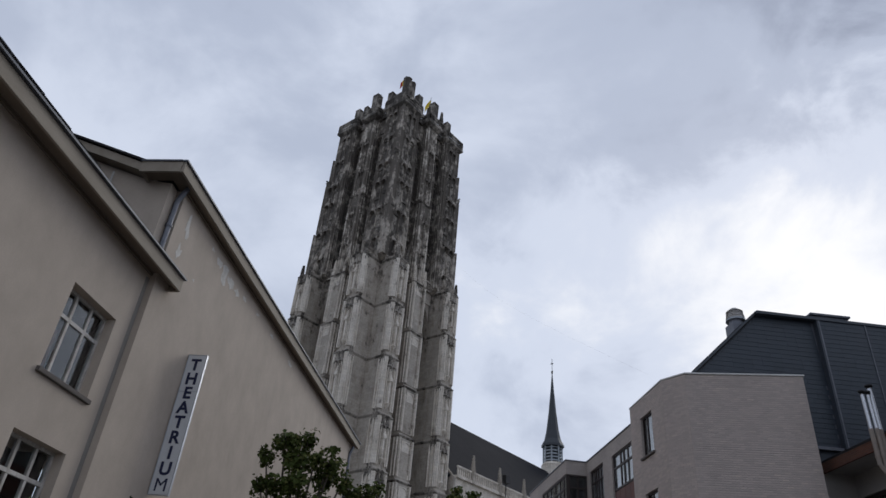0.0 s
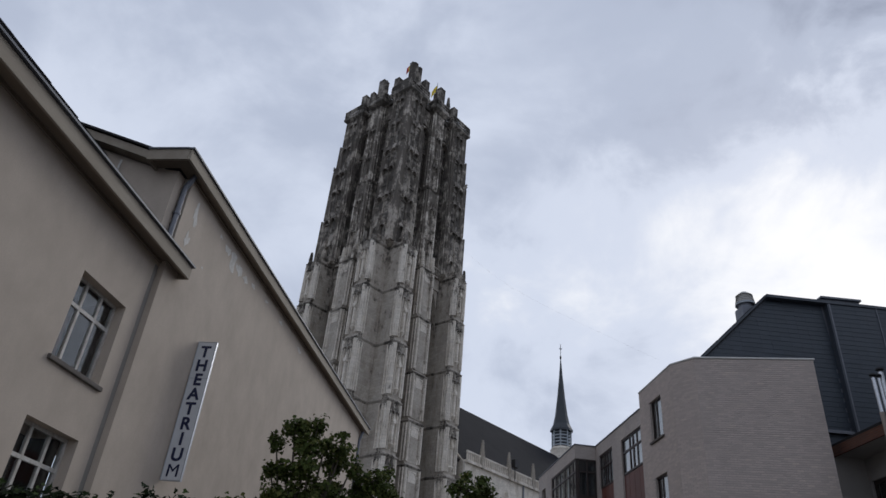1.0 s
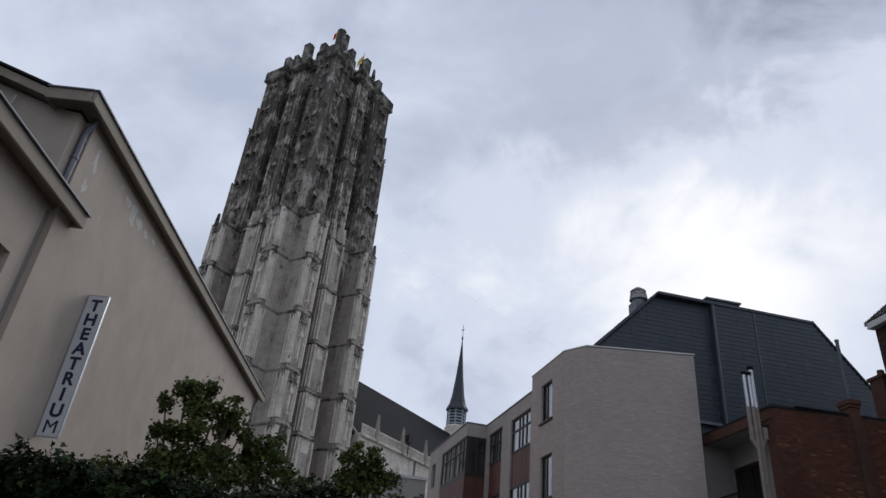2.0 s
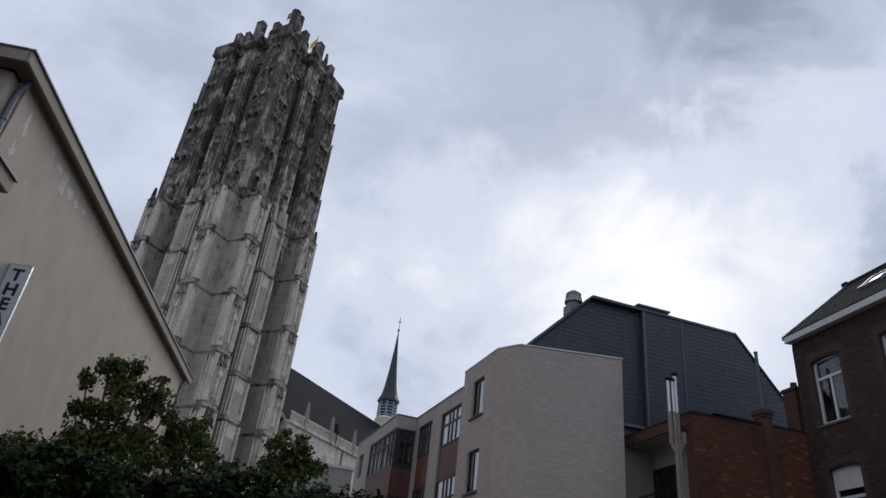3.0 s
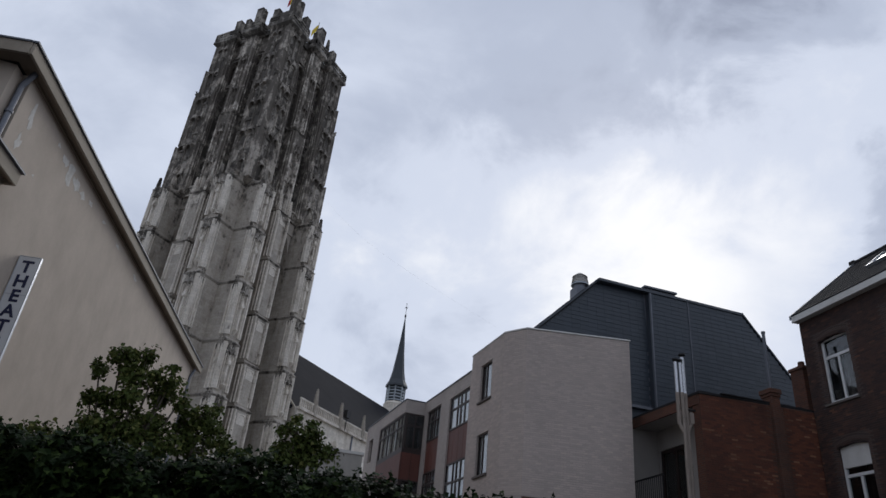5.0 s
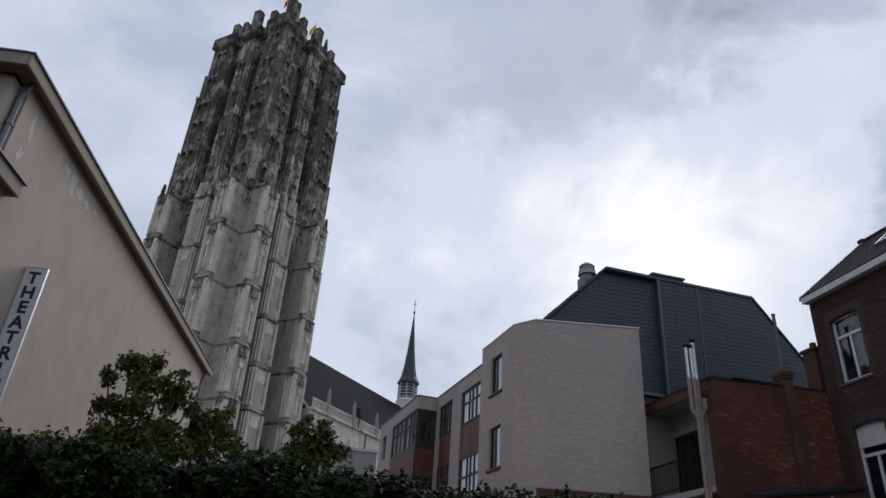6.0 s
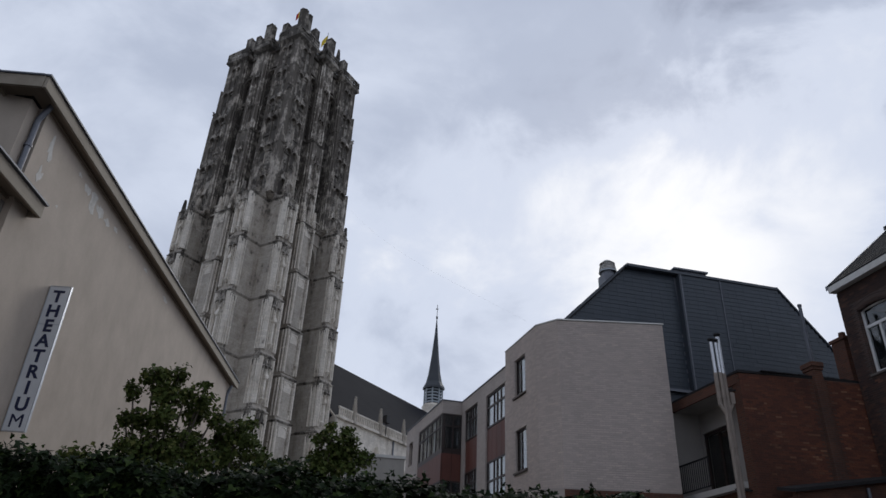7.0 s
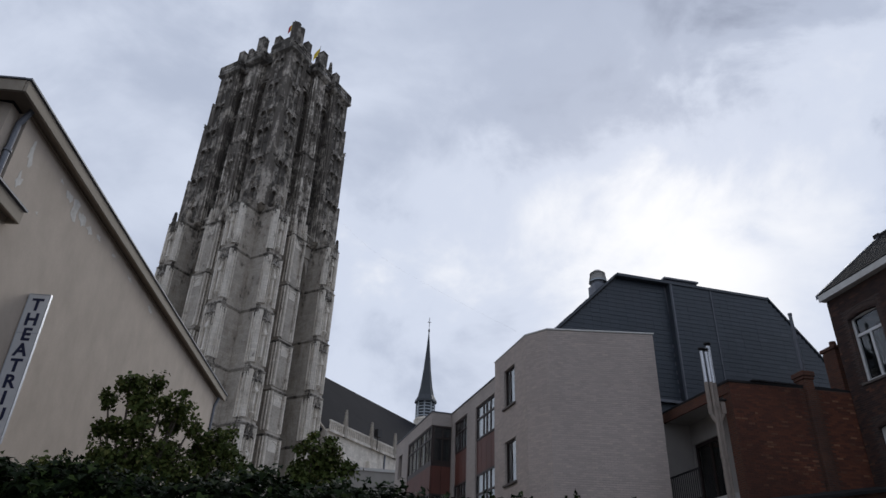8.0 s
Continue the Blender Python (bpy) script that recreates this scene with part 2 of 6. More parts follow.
COPING = plain("pale_concrete_coping", (0.50, 0.48, 0.45), (0.36, 0.345, 0.32), 0.85, 2.5, 0, 0.2)
SLATE_A = plain("blue_grey_slate", (0.046, 0.055, 0.068), (0.034, 0.041, 0.052), 0.5, 1.2, 0, 0.12)
WHITE_WALL = plain("off_white_render", (0.36, 0.335, 0.31), (0.26, 0.243, 0.225), 0.9, 0.9, 0, 0.2)
BEIGE_PIPE = plain("beige_painted_pipe", (0.30, 0.25, 0.21), (0.2, 0.165, 0.14), 0.7, 4.0, 0, 0.1)
# Ivy greens lowered to near black, so the colour carries the hedge's self-shade.
IVY = leafage("self_shaded_ivy", (0.0055, 0.0125, 0.0028), (0.014, 0.027, 0.006), (0.062, 0.092, 0.024))
LEAF = leafage("maple_leaves", (0.046, 0.066, 0.016), (0.084, 0.104, 0.028), (0.17, 0.165, 0.055))
BARK = plain("brown_bark", (0.10, 0.08, 0.06), (0.055, 0.045, 0.035), 0.9, 6.0, 0, 0.5, (1, 1, 0.2))
PAVING = plain("grey_paving", (0.19, 0.18, 0.17), (0.12, 0.115, 0.11), 0.9, 0.4, 0, 0.3)
FLAG_Y = plain("yellow_cloth", (0.75, 0.55, 0.05), (0.6, 0.42, 0.03), 0.8, 3.0, 0, 0)
FLAG_K = plain("black_cloth", (0.02, 0.02, 0.02), (0.03, 0.03, 0.03), 0.8, 3.0, 0, 0)
FLAG_R = plain("red_cloth", (0.5, 0.03, 0.03), (0.4, 0.02, 0.02), 0.8, 3.0, 0, 0)


def pieces(name, a, b_, c_, odd=0.9, rough=0.88, single=False, stain=0.75):
    """Bricks or slates that differ one from another; single: for pieces that are objects of their own."""
    m, t, b = tree_of(name)
    if single:
        r = t.nodes.new("ShaderNodeObjectInfo").outputs["Random"]
    else:
        r = t.nodes.new("ShaderNodeNewGeometry").outputs["Random Per Island"]
    colour = blend(t, r, a, b_)
    colour = blend(t, ramp(t, r, odd, 1.0, 0.0, 0.9), colour, c_)
    broad, small = grain(t, 0.4, 6.0, 0.65, (1, 1, 0.5)), grain(t, 45.0, 4.0)
    colour = blend(t, ramp(t, broad, 0.42, 0.68, 0.0, stain), colour, tuple(v * 0.55 for v in b_))
    colour = blend(t, ramp(t, small, 0.35, 0.75, 0.0, 0.4), colour, tuple(v * 0.6 for v in a))
    t.links.new(colour, b.inputs["Base Color"])
    b.inputs["Roughness"].default_value = rough
    relief(t, b, small, 0.4, 0.006)
    return m


BRICKS = {}
for key, a_, b2, c2, mort in (("grey_brick", (0.56, 0.478, 0.43), (0.45, 0.388, 0.35), (0.62, 0.53, 0.46), (0.40, 0.36, 0.33)),
                              ("red_brick", (0.175, 0.058, 0.030), (0.07, 0.029, 0.020), (0.32, 0.15, 0.085), (0.08, 0.052, 0.04)),
                              ("brown_brick", (0.088, 0.042, 0.030), (0.028, 0.020, 0.019), (0.17, 0.075, 0.045), (0.07, 0.058, 0.052))):
    sooted = 0.3 if key == "grey_brick" else 0.75
    BRICKS[key] = (pieces(key, a_, b2, c2, stain=sooted), pieces(key + "_single", a_, b2, c2, single=True, stain=sooted), plain(key + "_mortar", mort, None, 0.95, 3.0, 0, 0.3))


# ---- mesh helpers ----
class Mesh:
    def __init__(self):
        self.v, self.f = [], []

    def add(self, verts, faces):
        n = len(self.v)
        self.v += [tuple(p) for p in verts]
        self.f += [tuple(n + i for i in face) for face in faces]
        return self

    def hexa(self, low, high):
        """A solid between two rings of as many points."""
        n = len(low)
        faces = [tuple(reversed(range(n))), tuple(range(n, 2 * n))]
        faces += [(i, (i + 1) % n, n + (i + 1) % n, n + i) for i in range(n)]
        return self.add(list(low) + list(high), faces)

    def box(self, x0, x1, y0, y1, z0, z1):
        x0, x1 = min(x0, x1), max(x0, x1)
        y0, y1 = min(y0, y1), max(y0, y1)
        ring = [(x0, y0), (x1, y0), (x1, y1), (x0, y1)]
        return self.hexa([(*p, z0) for p in ring], [(*p, z1) for p in ring])

    def prism(self, ring, z0, z1, top=None):
        return self.hexa([(*p, z0) for p in ring], [(*p, z1) for p in (top or ring)])

    def tube(self, p, q, r, n=10, r2=None):
        p, q = Vector(p), Vector(q)
        way = (q - p).normalized()
        side = way.cross((0, 0, 1) if abs(way.z) < 0.9 else (1, 0, 0)).normalized()
        up = way.cross(side)
        spin = [(math.cos(a), math.sin(a)) for a in (2 * math.pi * i / n for i in range(n))]
        r2 = r if r2 is None else r2
        low = [p + side * c * r + up * -s * r for c, s in spin]
        high = [q + side * c * r2 + up * -s * r2 for c, s in spin]
        return self.hexa(low, high)

    def slab(self, ring3, thick):
        """A plate: a ring of points in space and a vector of thickness."""
        t = Vector(thick)
        return self.hexa(ring3, [Vector(p) + t for p in ring3])

    def wall(self, axis, a0, a1, u0, u1, z0, z1, holes=()):
        """A thick wall across axis ('x' or 'y') from a0 to a1, with openings (u, u, z, z) cut through."""
        us = sorted({u0, u1, *(h[i] for h in holes for i in (0, 1))})
        zs = sorted({z0, z1, *(h[i] for h in holes for i in (2, 3))})
        us, zs = [u for u in us if u0 <= u <= u1], [z for z in zs if z0 <= z <= z1]
        nu, nz, a0, a1 = len(us) - 1, len(zs) - 1, min(a0, a1), max(a0, a1)

        def full(i, j):
            if not (0 <= i < nu and 0 <= j < nz):
                return False
            mu, mz = (us[i] + us[i + 1]) / 2, (zs[j] + zs[j + 1]) / 2
            return not any(h[0] < mu < h[1] and h[2] < mz < h[3] for h in holes)

        seen, verts, faces = {}, [], []

        def at(i, j, side):
            key = (i, j, side)
            if key not in seen:
                seen[key] = len(verts)
                a = a1 if side else a0
                verts.append((a, us[i], zs[j]) if axis == "x" else (us[i], a, zs[j]))
            return seen[key]

        for i in range(nu):
            for j in range(nz):
                if not full(i, j):
                    continue
                ring = [(i, j), (i + 1, j), (i + 1, j + 1), (i, j + 1)]
                front, rear = [at(*p, 1) for p in ring], [at(*p, 0) for p in reversed(ring)]
                faces += [tuple(front), tuple(rear)]
                for (p, q), (di, dj) in zip(zip(ring, ring[1:] + ring[:1]), ((0, -1), (1, 0), (0, 1), (-1, 0))):
                    if not full(i + di, j + dj):
                        faces.append((at(*q, 1), at(*p, 1), at(*p, 0), at(*q, 0)))
        if axis == "y":
            faces = [tuple(reversed(f)) for f in faces]
        return self.add(verts, faces)

    def swapped(self):
        """The mirror image across the line x = y."""
        m = Mesh()
        m.v = [(y, x, z) for x, y, z in self.v]
        m.f = [tuple(reversed(f)) for f in self.f]
        return m

    def moved(self, m):
        out = Mesh()
        out.v, out.f = [tuple(m @ Vector(p)) for p in self.v], list(self.f)
        return out

    def join(self, other):
        return self.add(other.v, other.f)

    def data(self, name, material, bevel=0.0, smooth=False):
        me = bpy.data.meshes.new(name)
        me.from_pydata(self.v, [], self.f)
        if bevel:
            bm = bmesh.new()
            bm.from_mesh(me)
            bmesh.ops.bevel(bm, geom=bm.edges[:], offset=bevel, segments=1, affect="EDGES", clamp_overlap=True)
            bm.to_mesh(me)
            bm.free()
        if smooth:
            me.polygons.foreach_set("use_smooth", [True] * len(me.polygons))
        me.materials.append(material)
        me.update()
        return me


def thing(name, m=None, label="", category="", group="", kind=""):
    ob = new(name)
    if m is not None:
        ob.matrix_world = m
    return tagged(ob, label, category, group, kind)


def part(name, mesh, material, parent, label="", m=None, bevel=0.0, smooth=False, kind=""):
    """Links a mesh as one object under a thing or under a part."""
    ob = new(name, mesh.data(name, material, bevel, smooth) if isinstance(mesh, Mesh) else mesh)
    ob.parent = parent
    if m is not None:
        ob.matrix_local = m
    return tagged(ob, label, kind=kind)


def solid(name, mesh, material, label, category, m=None, bevel=0.0, smooth=False, kind="", group=""):
    ob = new(name, mesh.data(name, material, bevel, smooth))
    if m is not None:
        ob.matrix_world = m
    return tagged(ob, label, category, group, kind)


def glaze(parent, x0, x1, y, z0, z1):
    pane = part("pane", Mesh().box(x0, x1, y, y + 0.008, z0, z1), GLASS, parent)
    pane.visible_shadow = False
    return pane


def window(parent, m, w, h, frame_mat, bars=(), rails=(), border=0.06, depth=0.07, sill=None, pale_sheet=None, room=0.6, label="", head=False):
    """A window in its own frame: x across, z up, the outside towards -y. bars: uprights at x; rails: cross bars at z; head: an undivided light on top."""
    f = Mesh()
    f.wall("y", 0, depth, 0, w, 0, h, [(border, w - border, border, h - border)])
    ob = part("window", f, frame_mat, parent, label, m)
    xs, zs = [border], [border]
    for x in bars:
        part("glazing_bar", Mesh().box(x - border * 0.5, x + border * 0.5, 0.004, depth, border, rails[-1] if head else h - border), frame_mat, ob)
        xs += [x - border * 0.5, x + border * 0.5]
    for z in rails:
        part("glazing_bar", Mesh().box(border, w - border, 0.001, depth - 0.004, z - border * 0.55, z + border * 0.55), frame_mat, ob)
        zs += [z - border * 0.55, z + border * 0.55]
    xs, zs = xs + [w - border], zs + [h - border]
    if head:
        glaze(ob, border, w - border, depth * 0.5, zs[-2], zs[-1])
        zs = zs[:-2]
    for a, b in zip(xs[::2], xs[1::2]):
        for c, d in zip(zs[::2], zs[1::2]):
            glaze(ob, a, b, depth * 0.5, c, d)
    if sill:
        out, thick, mat_ = sill
        part("sill", Mesh().hexa([(-0.09, -out, -thick), (w + 0.09, -out, -thick), (w + 0.09, 0.02, -thick), (-0.09, 0.02, -thick)],
                                 [(-0.09, -out, -0.03), (w + 0.09, -out, -0.03), (w + 0.09, 0.02, 0.0), (-0.09, 0.02, 0.0)]), mat_, ob, "weathered sill", bevel=0.008)
    # Added pleated white sheet behind the glass, in place of a sky reflection.
    if pale_sheet:
        c = Mesh()
        for x0, x1 in pale_sheet:
            n = max(4, int((x1 - x0) / 0.05))
            xs2 = [x0 + (x1 - x0) * i / n for i in range(n + 1)]
            ring = [(x, depth + 0.06 + 0.02 * (i % 2)) for i, x in enumerate(xs2)]
            ring += [(x, y + 0.008) for x, y in reversed(ring)]
            c.prism(ring, 0.04, h - 0.04)
        part("pale_sheet", c, PALE_SHEET, ob, "white sheet standing in for reflected sky")
    # Sheets behind the glass, coloured near black in place of the room's shade.
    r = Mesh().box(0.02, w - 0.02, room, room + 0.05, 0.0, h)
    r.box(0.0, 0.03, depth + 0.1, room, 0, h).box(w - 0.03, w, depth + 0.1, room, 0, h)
    part("backing", r, ROOM, ob, "near-black sheet standing in for the unlit room")
    return ob


def brick_face(parent, kind, origin, way, width, z0, z1, out, holes=(), size=(0.215, 0.073), single=()):
    """Bricks in stretcher bond on an upright face: origin and unit way in plan, the side that faces out, openings (u, u, z, z).
    single: a stretch (u, u, z, z) whose bricks are objects of their own."""
    joined, rnd = Mesh(), random.Random(int(width * 1000) + len(kind))
    mats = BRICKS[kind]
    wx, wy = way
    ox, oy = out
    L, H, j, d = size[0] - 0.011, size[1] - 0.011, 0.011, 0.009
    one = None
    row, z = 0, z0
    while z + H <= z1 + 0.01:
        u = -size[0] / 2 if row % 2 else 0.0
        while u < width:
            a, b = max(u, 0.0), min(u + L, width)
            if b - a > 0.04 and not any(a < h[1] and b > h[0] and z < h[3] and z + H > h[2] for h in holes):
                lift = d + rnd.uniform(-0.002, 0.003)
                inside = b - a > L - 0.001 and any(h[0] < a and b < h[1] and h[2] < z and z + H < h[3] for h in single)
                if inside:
                    if one is None:
                        ring = [(0, 0), (wx * L, wy * L), (wx * L + ox * d, wy * L + oy * d), (ox * d, oy * d)]
                        one = Mesh().prism(ring, 0, H).data("brick", mats[1])
                    part("brick", one, None, parent, "", pose(origin[0] + wx * a, origin[1] + wy * a, z))
                else:
                    px, py = origin[0] + wx * a, origin[1] + wy * a
                    qx, qy = origin[0] + wx * b, origin[1] + wy * b
                    joined.prism([(px, py), (qx, qy), (qx + ox * lift, qy + oy * lift), (px + ox * lift, py + oy * lift)], z, z + H)
            u += size[0]
        z, row = z + size[1], row + 1
    part("brickwork", joined, mats[0], parent, "", kind="stuff")


# ---- ground ----
solid("ground", Mesh().box(-900, 900, -900, 1500, -0.3, 0.0), PAVING, "grey paved ground round the buildings", "ground", kind="structure")


# ---- cathedral tower ----
def pinnacle_mesh(w, h):
    """A gabled square pinnacle with knobs up its spirelet and a finial."""
    b = h * 0.42
    s = Mesh().box(-w, w, -w, w, 0, b)
    for a in range(4):
        turn = pose(0, 0, 0, 0, 0, 90 * a)
        g = Mesh().hexa([(-w * 1.12, -w * 1.25, b * 0.75), (w * 1.12, -w * 1.25, b * 0.75), (0, -w * 1.25, b + w * 1.5)],
                        [(-w * 1.12, -w * 0.6, b * 0.75), (w * 1.12, -w * 0.6, b * 0.75), (0, -w * 0.6, b + w * 1.5)])
        g.box(-w * 0.75, -w * 0.55, -w * 1.15, -w, 0, b * 0.75).box(w * 0.55, w * 0.75, -w * 1.15, -w, 0, b * 0.75)
        n = 5
        for i in range(n):
            f = i / n
            r = w * 0.8 * (1 - f) + 0.04
            z = b + (h - b) * f * 0.92
            g.hexa([(-0.09, -r - 0.14, z), (0.09, -r - 0.14, z), (0.09, -r + 0.1, z), (-0.09, -r + 0.1, z)],
                   [(-0.05, -r - 0.2, z + 0.2), (0.05, -r - 0.2, z + 0.2), (0.05, -r, z + 0.26), (-0.05, -r, z + 0.26)])
        s.join(g.moved(turn))
    k = w * 0.85
    s.prism([(-k, -k), (k, -k), (k, k), (-k, k)], b, h, [(-0.05, -0.05), (0.05, -0.05), (0.05, 0.05), (-0.05, 0.05)])
    s.box(-0.13, 0.13, -0.13, 0.13, h - 0.25, h - 0.08)
    return s


def arch_panel(y0, y1, z0, spring, top, x0, x1, cusps=True):
    """A wall slice with a pointed opening between y0 and y1, from the spring to the top."""
    s, n, mid, half = Mesh(), 8, (y0 + y1) / 2, (y1 - y0) / 2
    rise = top - spring - 0.5
    for side in (-1, 1):
        pts = [(mid + side * half * math.cos(i / n * math.pi / 2) ** 0.8, spring + rise * math.sin(i / n * math.pi / 2)) for i in range(n + 1)]
        for (a, za), (b, zb) in zip(pts, pts[1:]):
            if abs(a - b) < 1e-4:
                continue
            s.hexa([(x0, a, za), (x1, a, za), (x1, b, zb), (x0, b, zb)], [(x0, a, top), (x1, a, top), (x1, b, top), (x0, b, top)])
            # raised moulding along the arch
            s.hexa([(x1, a, za), (x1 + 0.22, a, za), (x1 + 0.22, b, zb), (x1, b, zb)],
                   [(x1, a, za + 0.3), (x1 + 0.16, a, za + 0.3), (x1 + 0.16, b, zb + 0.3), (x1, b, zb + 0.3)])
    return s


TOWER = thing("cathedral_tower", pose(-10.2, 102.3, 0, 0, 0, -41), "tall soot-stained Gothic stone tower with buttresses and broken parapet", "church tower")
TURNS = [pose(0, 0, 0, 0, 0, 90 * k) for k in range(4)]


def four(name, mesh, material, label="", m=None):
    """The same part on the tower's four sides."""
    data = mesh.data(name, material)
    return [part(name, data, None, TOWER, label, t @ m if m is not None else t) for t in TURNS]


def two(name, mesh, material, label="", m=None):
    """The same part on two opposite corners."""
    data = mesh.data(name, material)
    return [part(name, data, None, TOWER, label, TURNS[k] @ m) for k in (1, 3)]


core = Mesh().box(-6.5, 6.5, -6.5, 6.5, 0, 89.6)
part("core", core, STONE, TOWER)


# carved pieces are drawn on a face as (out, across, up) and then laid on the tower's sides
def on_x(mesh, x):
    """On a face that looks along +x."""
    return mesh.moved(pose(x, 0, 0))


def on_cheek(mesh, y, side):
    """On a buttress cheek that looks along +y (side 1) or -y (side -1); across runs along x."""
    out = Mesh()
    out.v = [(v, y + side * o, z) for o, v, z in mesh.v]
    out.f = [tuple(reversed(f)) for f in mesh.f] if side > 0 else list(mesh.f)
    return out


def knob(m, o, v, z, r, tall=1.25):
    """A worn leaf knob."""
    m.add([(o, v - r, z), (o + r * 1.2, v, z + r * 0.5), (o, v + r, z), (o, v, z + r * tall), (o, v, z - r * 0.8)],
          [(0, 1, 3), (1, 2, 3), (1, 0, 4), (2, 1, 4)])


def roll(m, v, z0, z1, r, o=0.12):
    """A half-round moulding."""
    ring = [(0, v - r), (o, v - r), (o + r * 0.8, v - r * 0.62), (o + r * 1.1, v), (o + r * 0.8, v + r * 0.62), (o, v + r), (0, v + r)]
    m.prism(ring, z0, z1)


def pointed(m, v, half, z, depth, thick, rise=1.3, n=6):
    """A pointed arch that stands out from the face."""
    for side in (-1, 1):
        pts = [(v + side * half * math.cos(i / n * math.pi / 2) ** 0.85, z + half * rise * math.sin(i / n * math.pi / 2)) for i in range(n + 1)]
        for (a, za), (b, zb) in zip(pts, pts[1:]):
            m.hexa([(0, a, za), (depth, a, za), (depth, b, zb), (0, b, zb)],
                   [(0, a + side * thick * 0.7, za + thick * 0.7), (depth * 0.85, a + side * thick * 0.7, za + thick * 0.7), (depth * 0.85, b + side * thick * 0.2, zb + thick), (0, b + side * thick * 0.2, zb + thick)])


def gablet(m, v, half, z, high, depth):
    """A steep little gable with knobs up its edges and a finial."""
    m.hexa([(0, v - half, z), (depth, v - half, z), (depth, v + half, z), (0, v + half, z)],
           [(0, v - 0.04, z + high), (depth * 0.5, v - 0.04, z + high), (depth * 0.5, v + 0.04, z + high), (0, v + 0.04, z + high)])
    n = max(2, int(high / 0.42))
    for k in range(n):
        f = (k + 0.4) / n
        for side in (-1, 1):
            knob(m, depth * (1 - 0.5 * f) * 0.8, v + side * half * (1 - f), z + high * f, 0.13)
    knob(m, depth * 0.4, v, z + high, 0.17, 2.0)


def canopy(m, v, w, z, depth=0.5):
    """A niche head of two small pointed arches on a corbel, gablets over them and a drop between."""
    for s in (-1, 1):
        c = v + s * w * 0.5
        pointed(m, c, w * 0.42, z, depth, 0.2)
        gablet(m, c, w * 0.46, z + w * 0.62, 1.25, depth * 0.8)
    for s in (-1, 0, 1):
        m.hexa([(0, v + s * w - 0.05, z - 0.45), (depth * 0.5, v + s * w - 0.05, z - 0.3), (depth * 0.5, v + s * w + 0.05, z - 0.3), (0, v + s * w + 0.05, z - 0.45)],
               [(0, v + s * w - 0.13, z + 0.35), (depth, v + s * w - 0.13, z + 0.35), (depth, v + s * w + 0.13, z + 0.35), (0, v + s * w + 0.13, z + 0.35)])


def relief_pinnacle(m, v, z0, z1, w):
    """A slim pinnacle carved against the face: corbel, shaft, gabled head and knobbed spirelet."""
    zs = z0 + 0.5 * (z1 - z0)
    ring = [(0, v - w), (w * 1.3, v - w * 0.55), (w * 1.3, v + w * 0.55), (0, v + w)]
    wide = [(0, v - w * 1.6), (w * 2.0, v - w * 1.0), (w * 2.0, v + w * 1.0), (0, v + w * 1.6)]
    tip = [(0, v - 0.05), (0.08, v - 0.03), (0.08, v + 0.03), (0, v + 0.05)]
    m.prism(tip, z0 - 0.9, z0 - 0.25, wide).prism(wide, z0 - 0.25, z0, ring).prism(ring, z0, zs)
    m.prism(ring, zs, zs + 0.2, wide).prism(wide, zs + 0.2, zs + 0.42)
    gablet(m, v, w * 1.4, zs + 0.42, 0.9, w * 1.9)
    m.prism([(a * 0.85, v + (b - v) * 0.8) for a, b in ring], zs + 0.42, z1, tip)
    n = max(3, int((z1 - zs) / 0.5))
    for k in range(1, n):
        f = k / n
        z = zs + 0.42 + (z1 - zs - 0.42) * f
        for s in (-1, 1):
            knob(m, 0.05 + w * 0.5 * (1 - f), v + s * w * (1.05 - f * 0.75), z, 0.13)
        knob(m, w * 1.1 * (1 - f) + 0.05, v, z + 0.12, 0.11)
    knob(m, 0.06, v, z1, 0.18, 2.0)


def knob_row(m, v, z0, z1, r=0.12, step=0.5, o=0.0):
    z = z0
    while z < z1:
        knob(m, o, v, z, r)
        z += step


B0, B1 = 5.0, 7.6
STAGES = [(0, 15.5, 4.35), (15.5, 24.6, 4.1), (24.6, 31.9, 3.9), (31.9, 40.4, 3.75), (40.4, 49.0, 3.6), (49.0, 57.0, 3.45)]
BANDS = (1.4, 1.4, 1.3, 1.0, 0.7, 0.55)


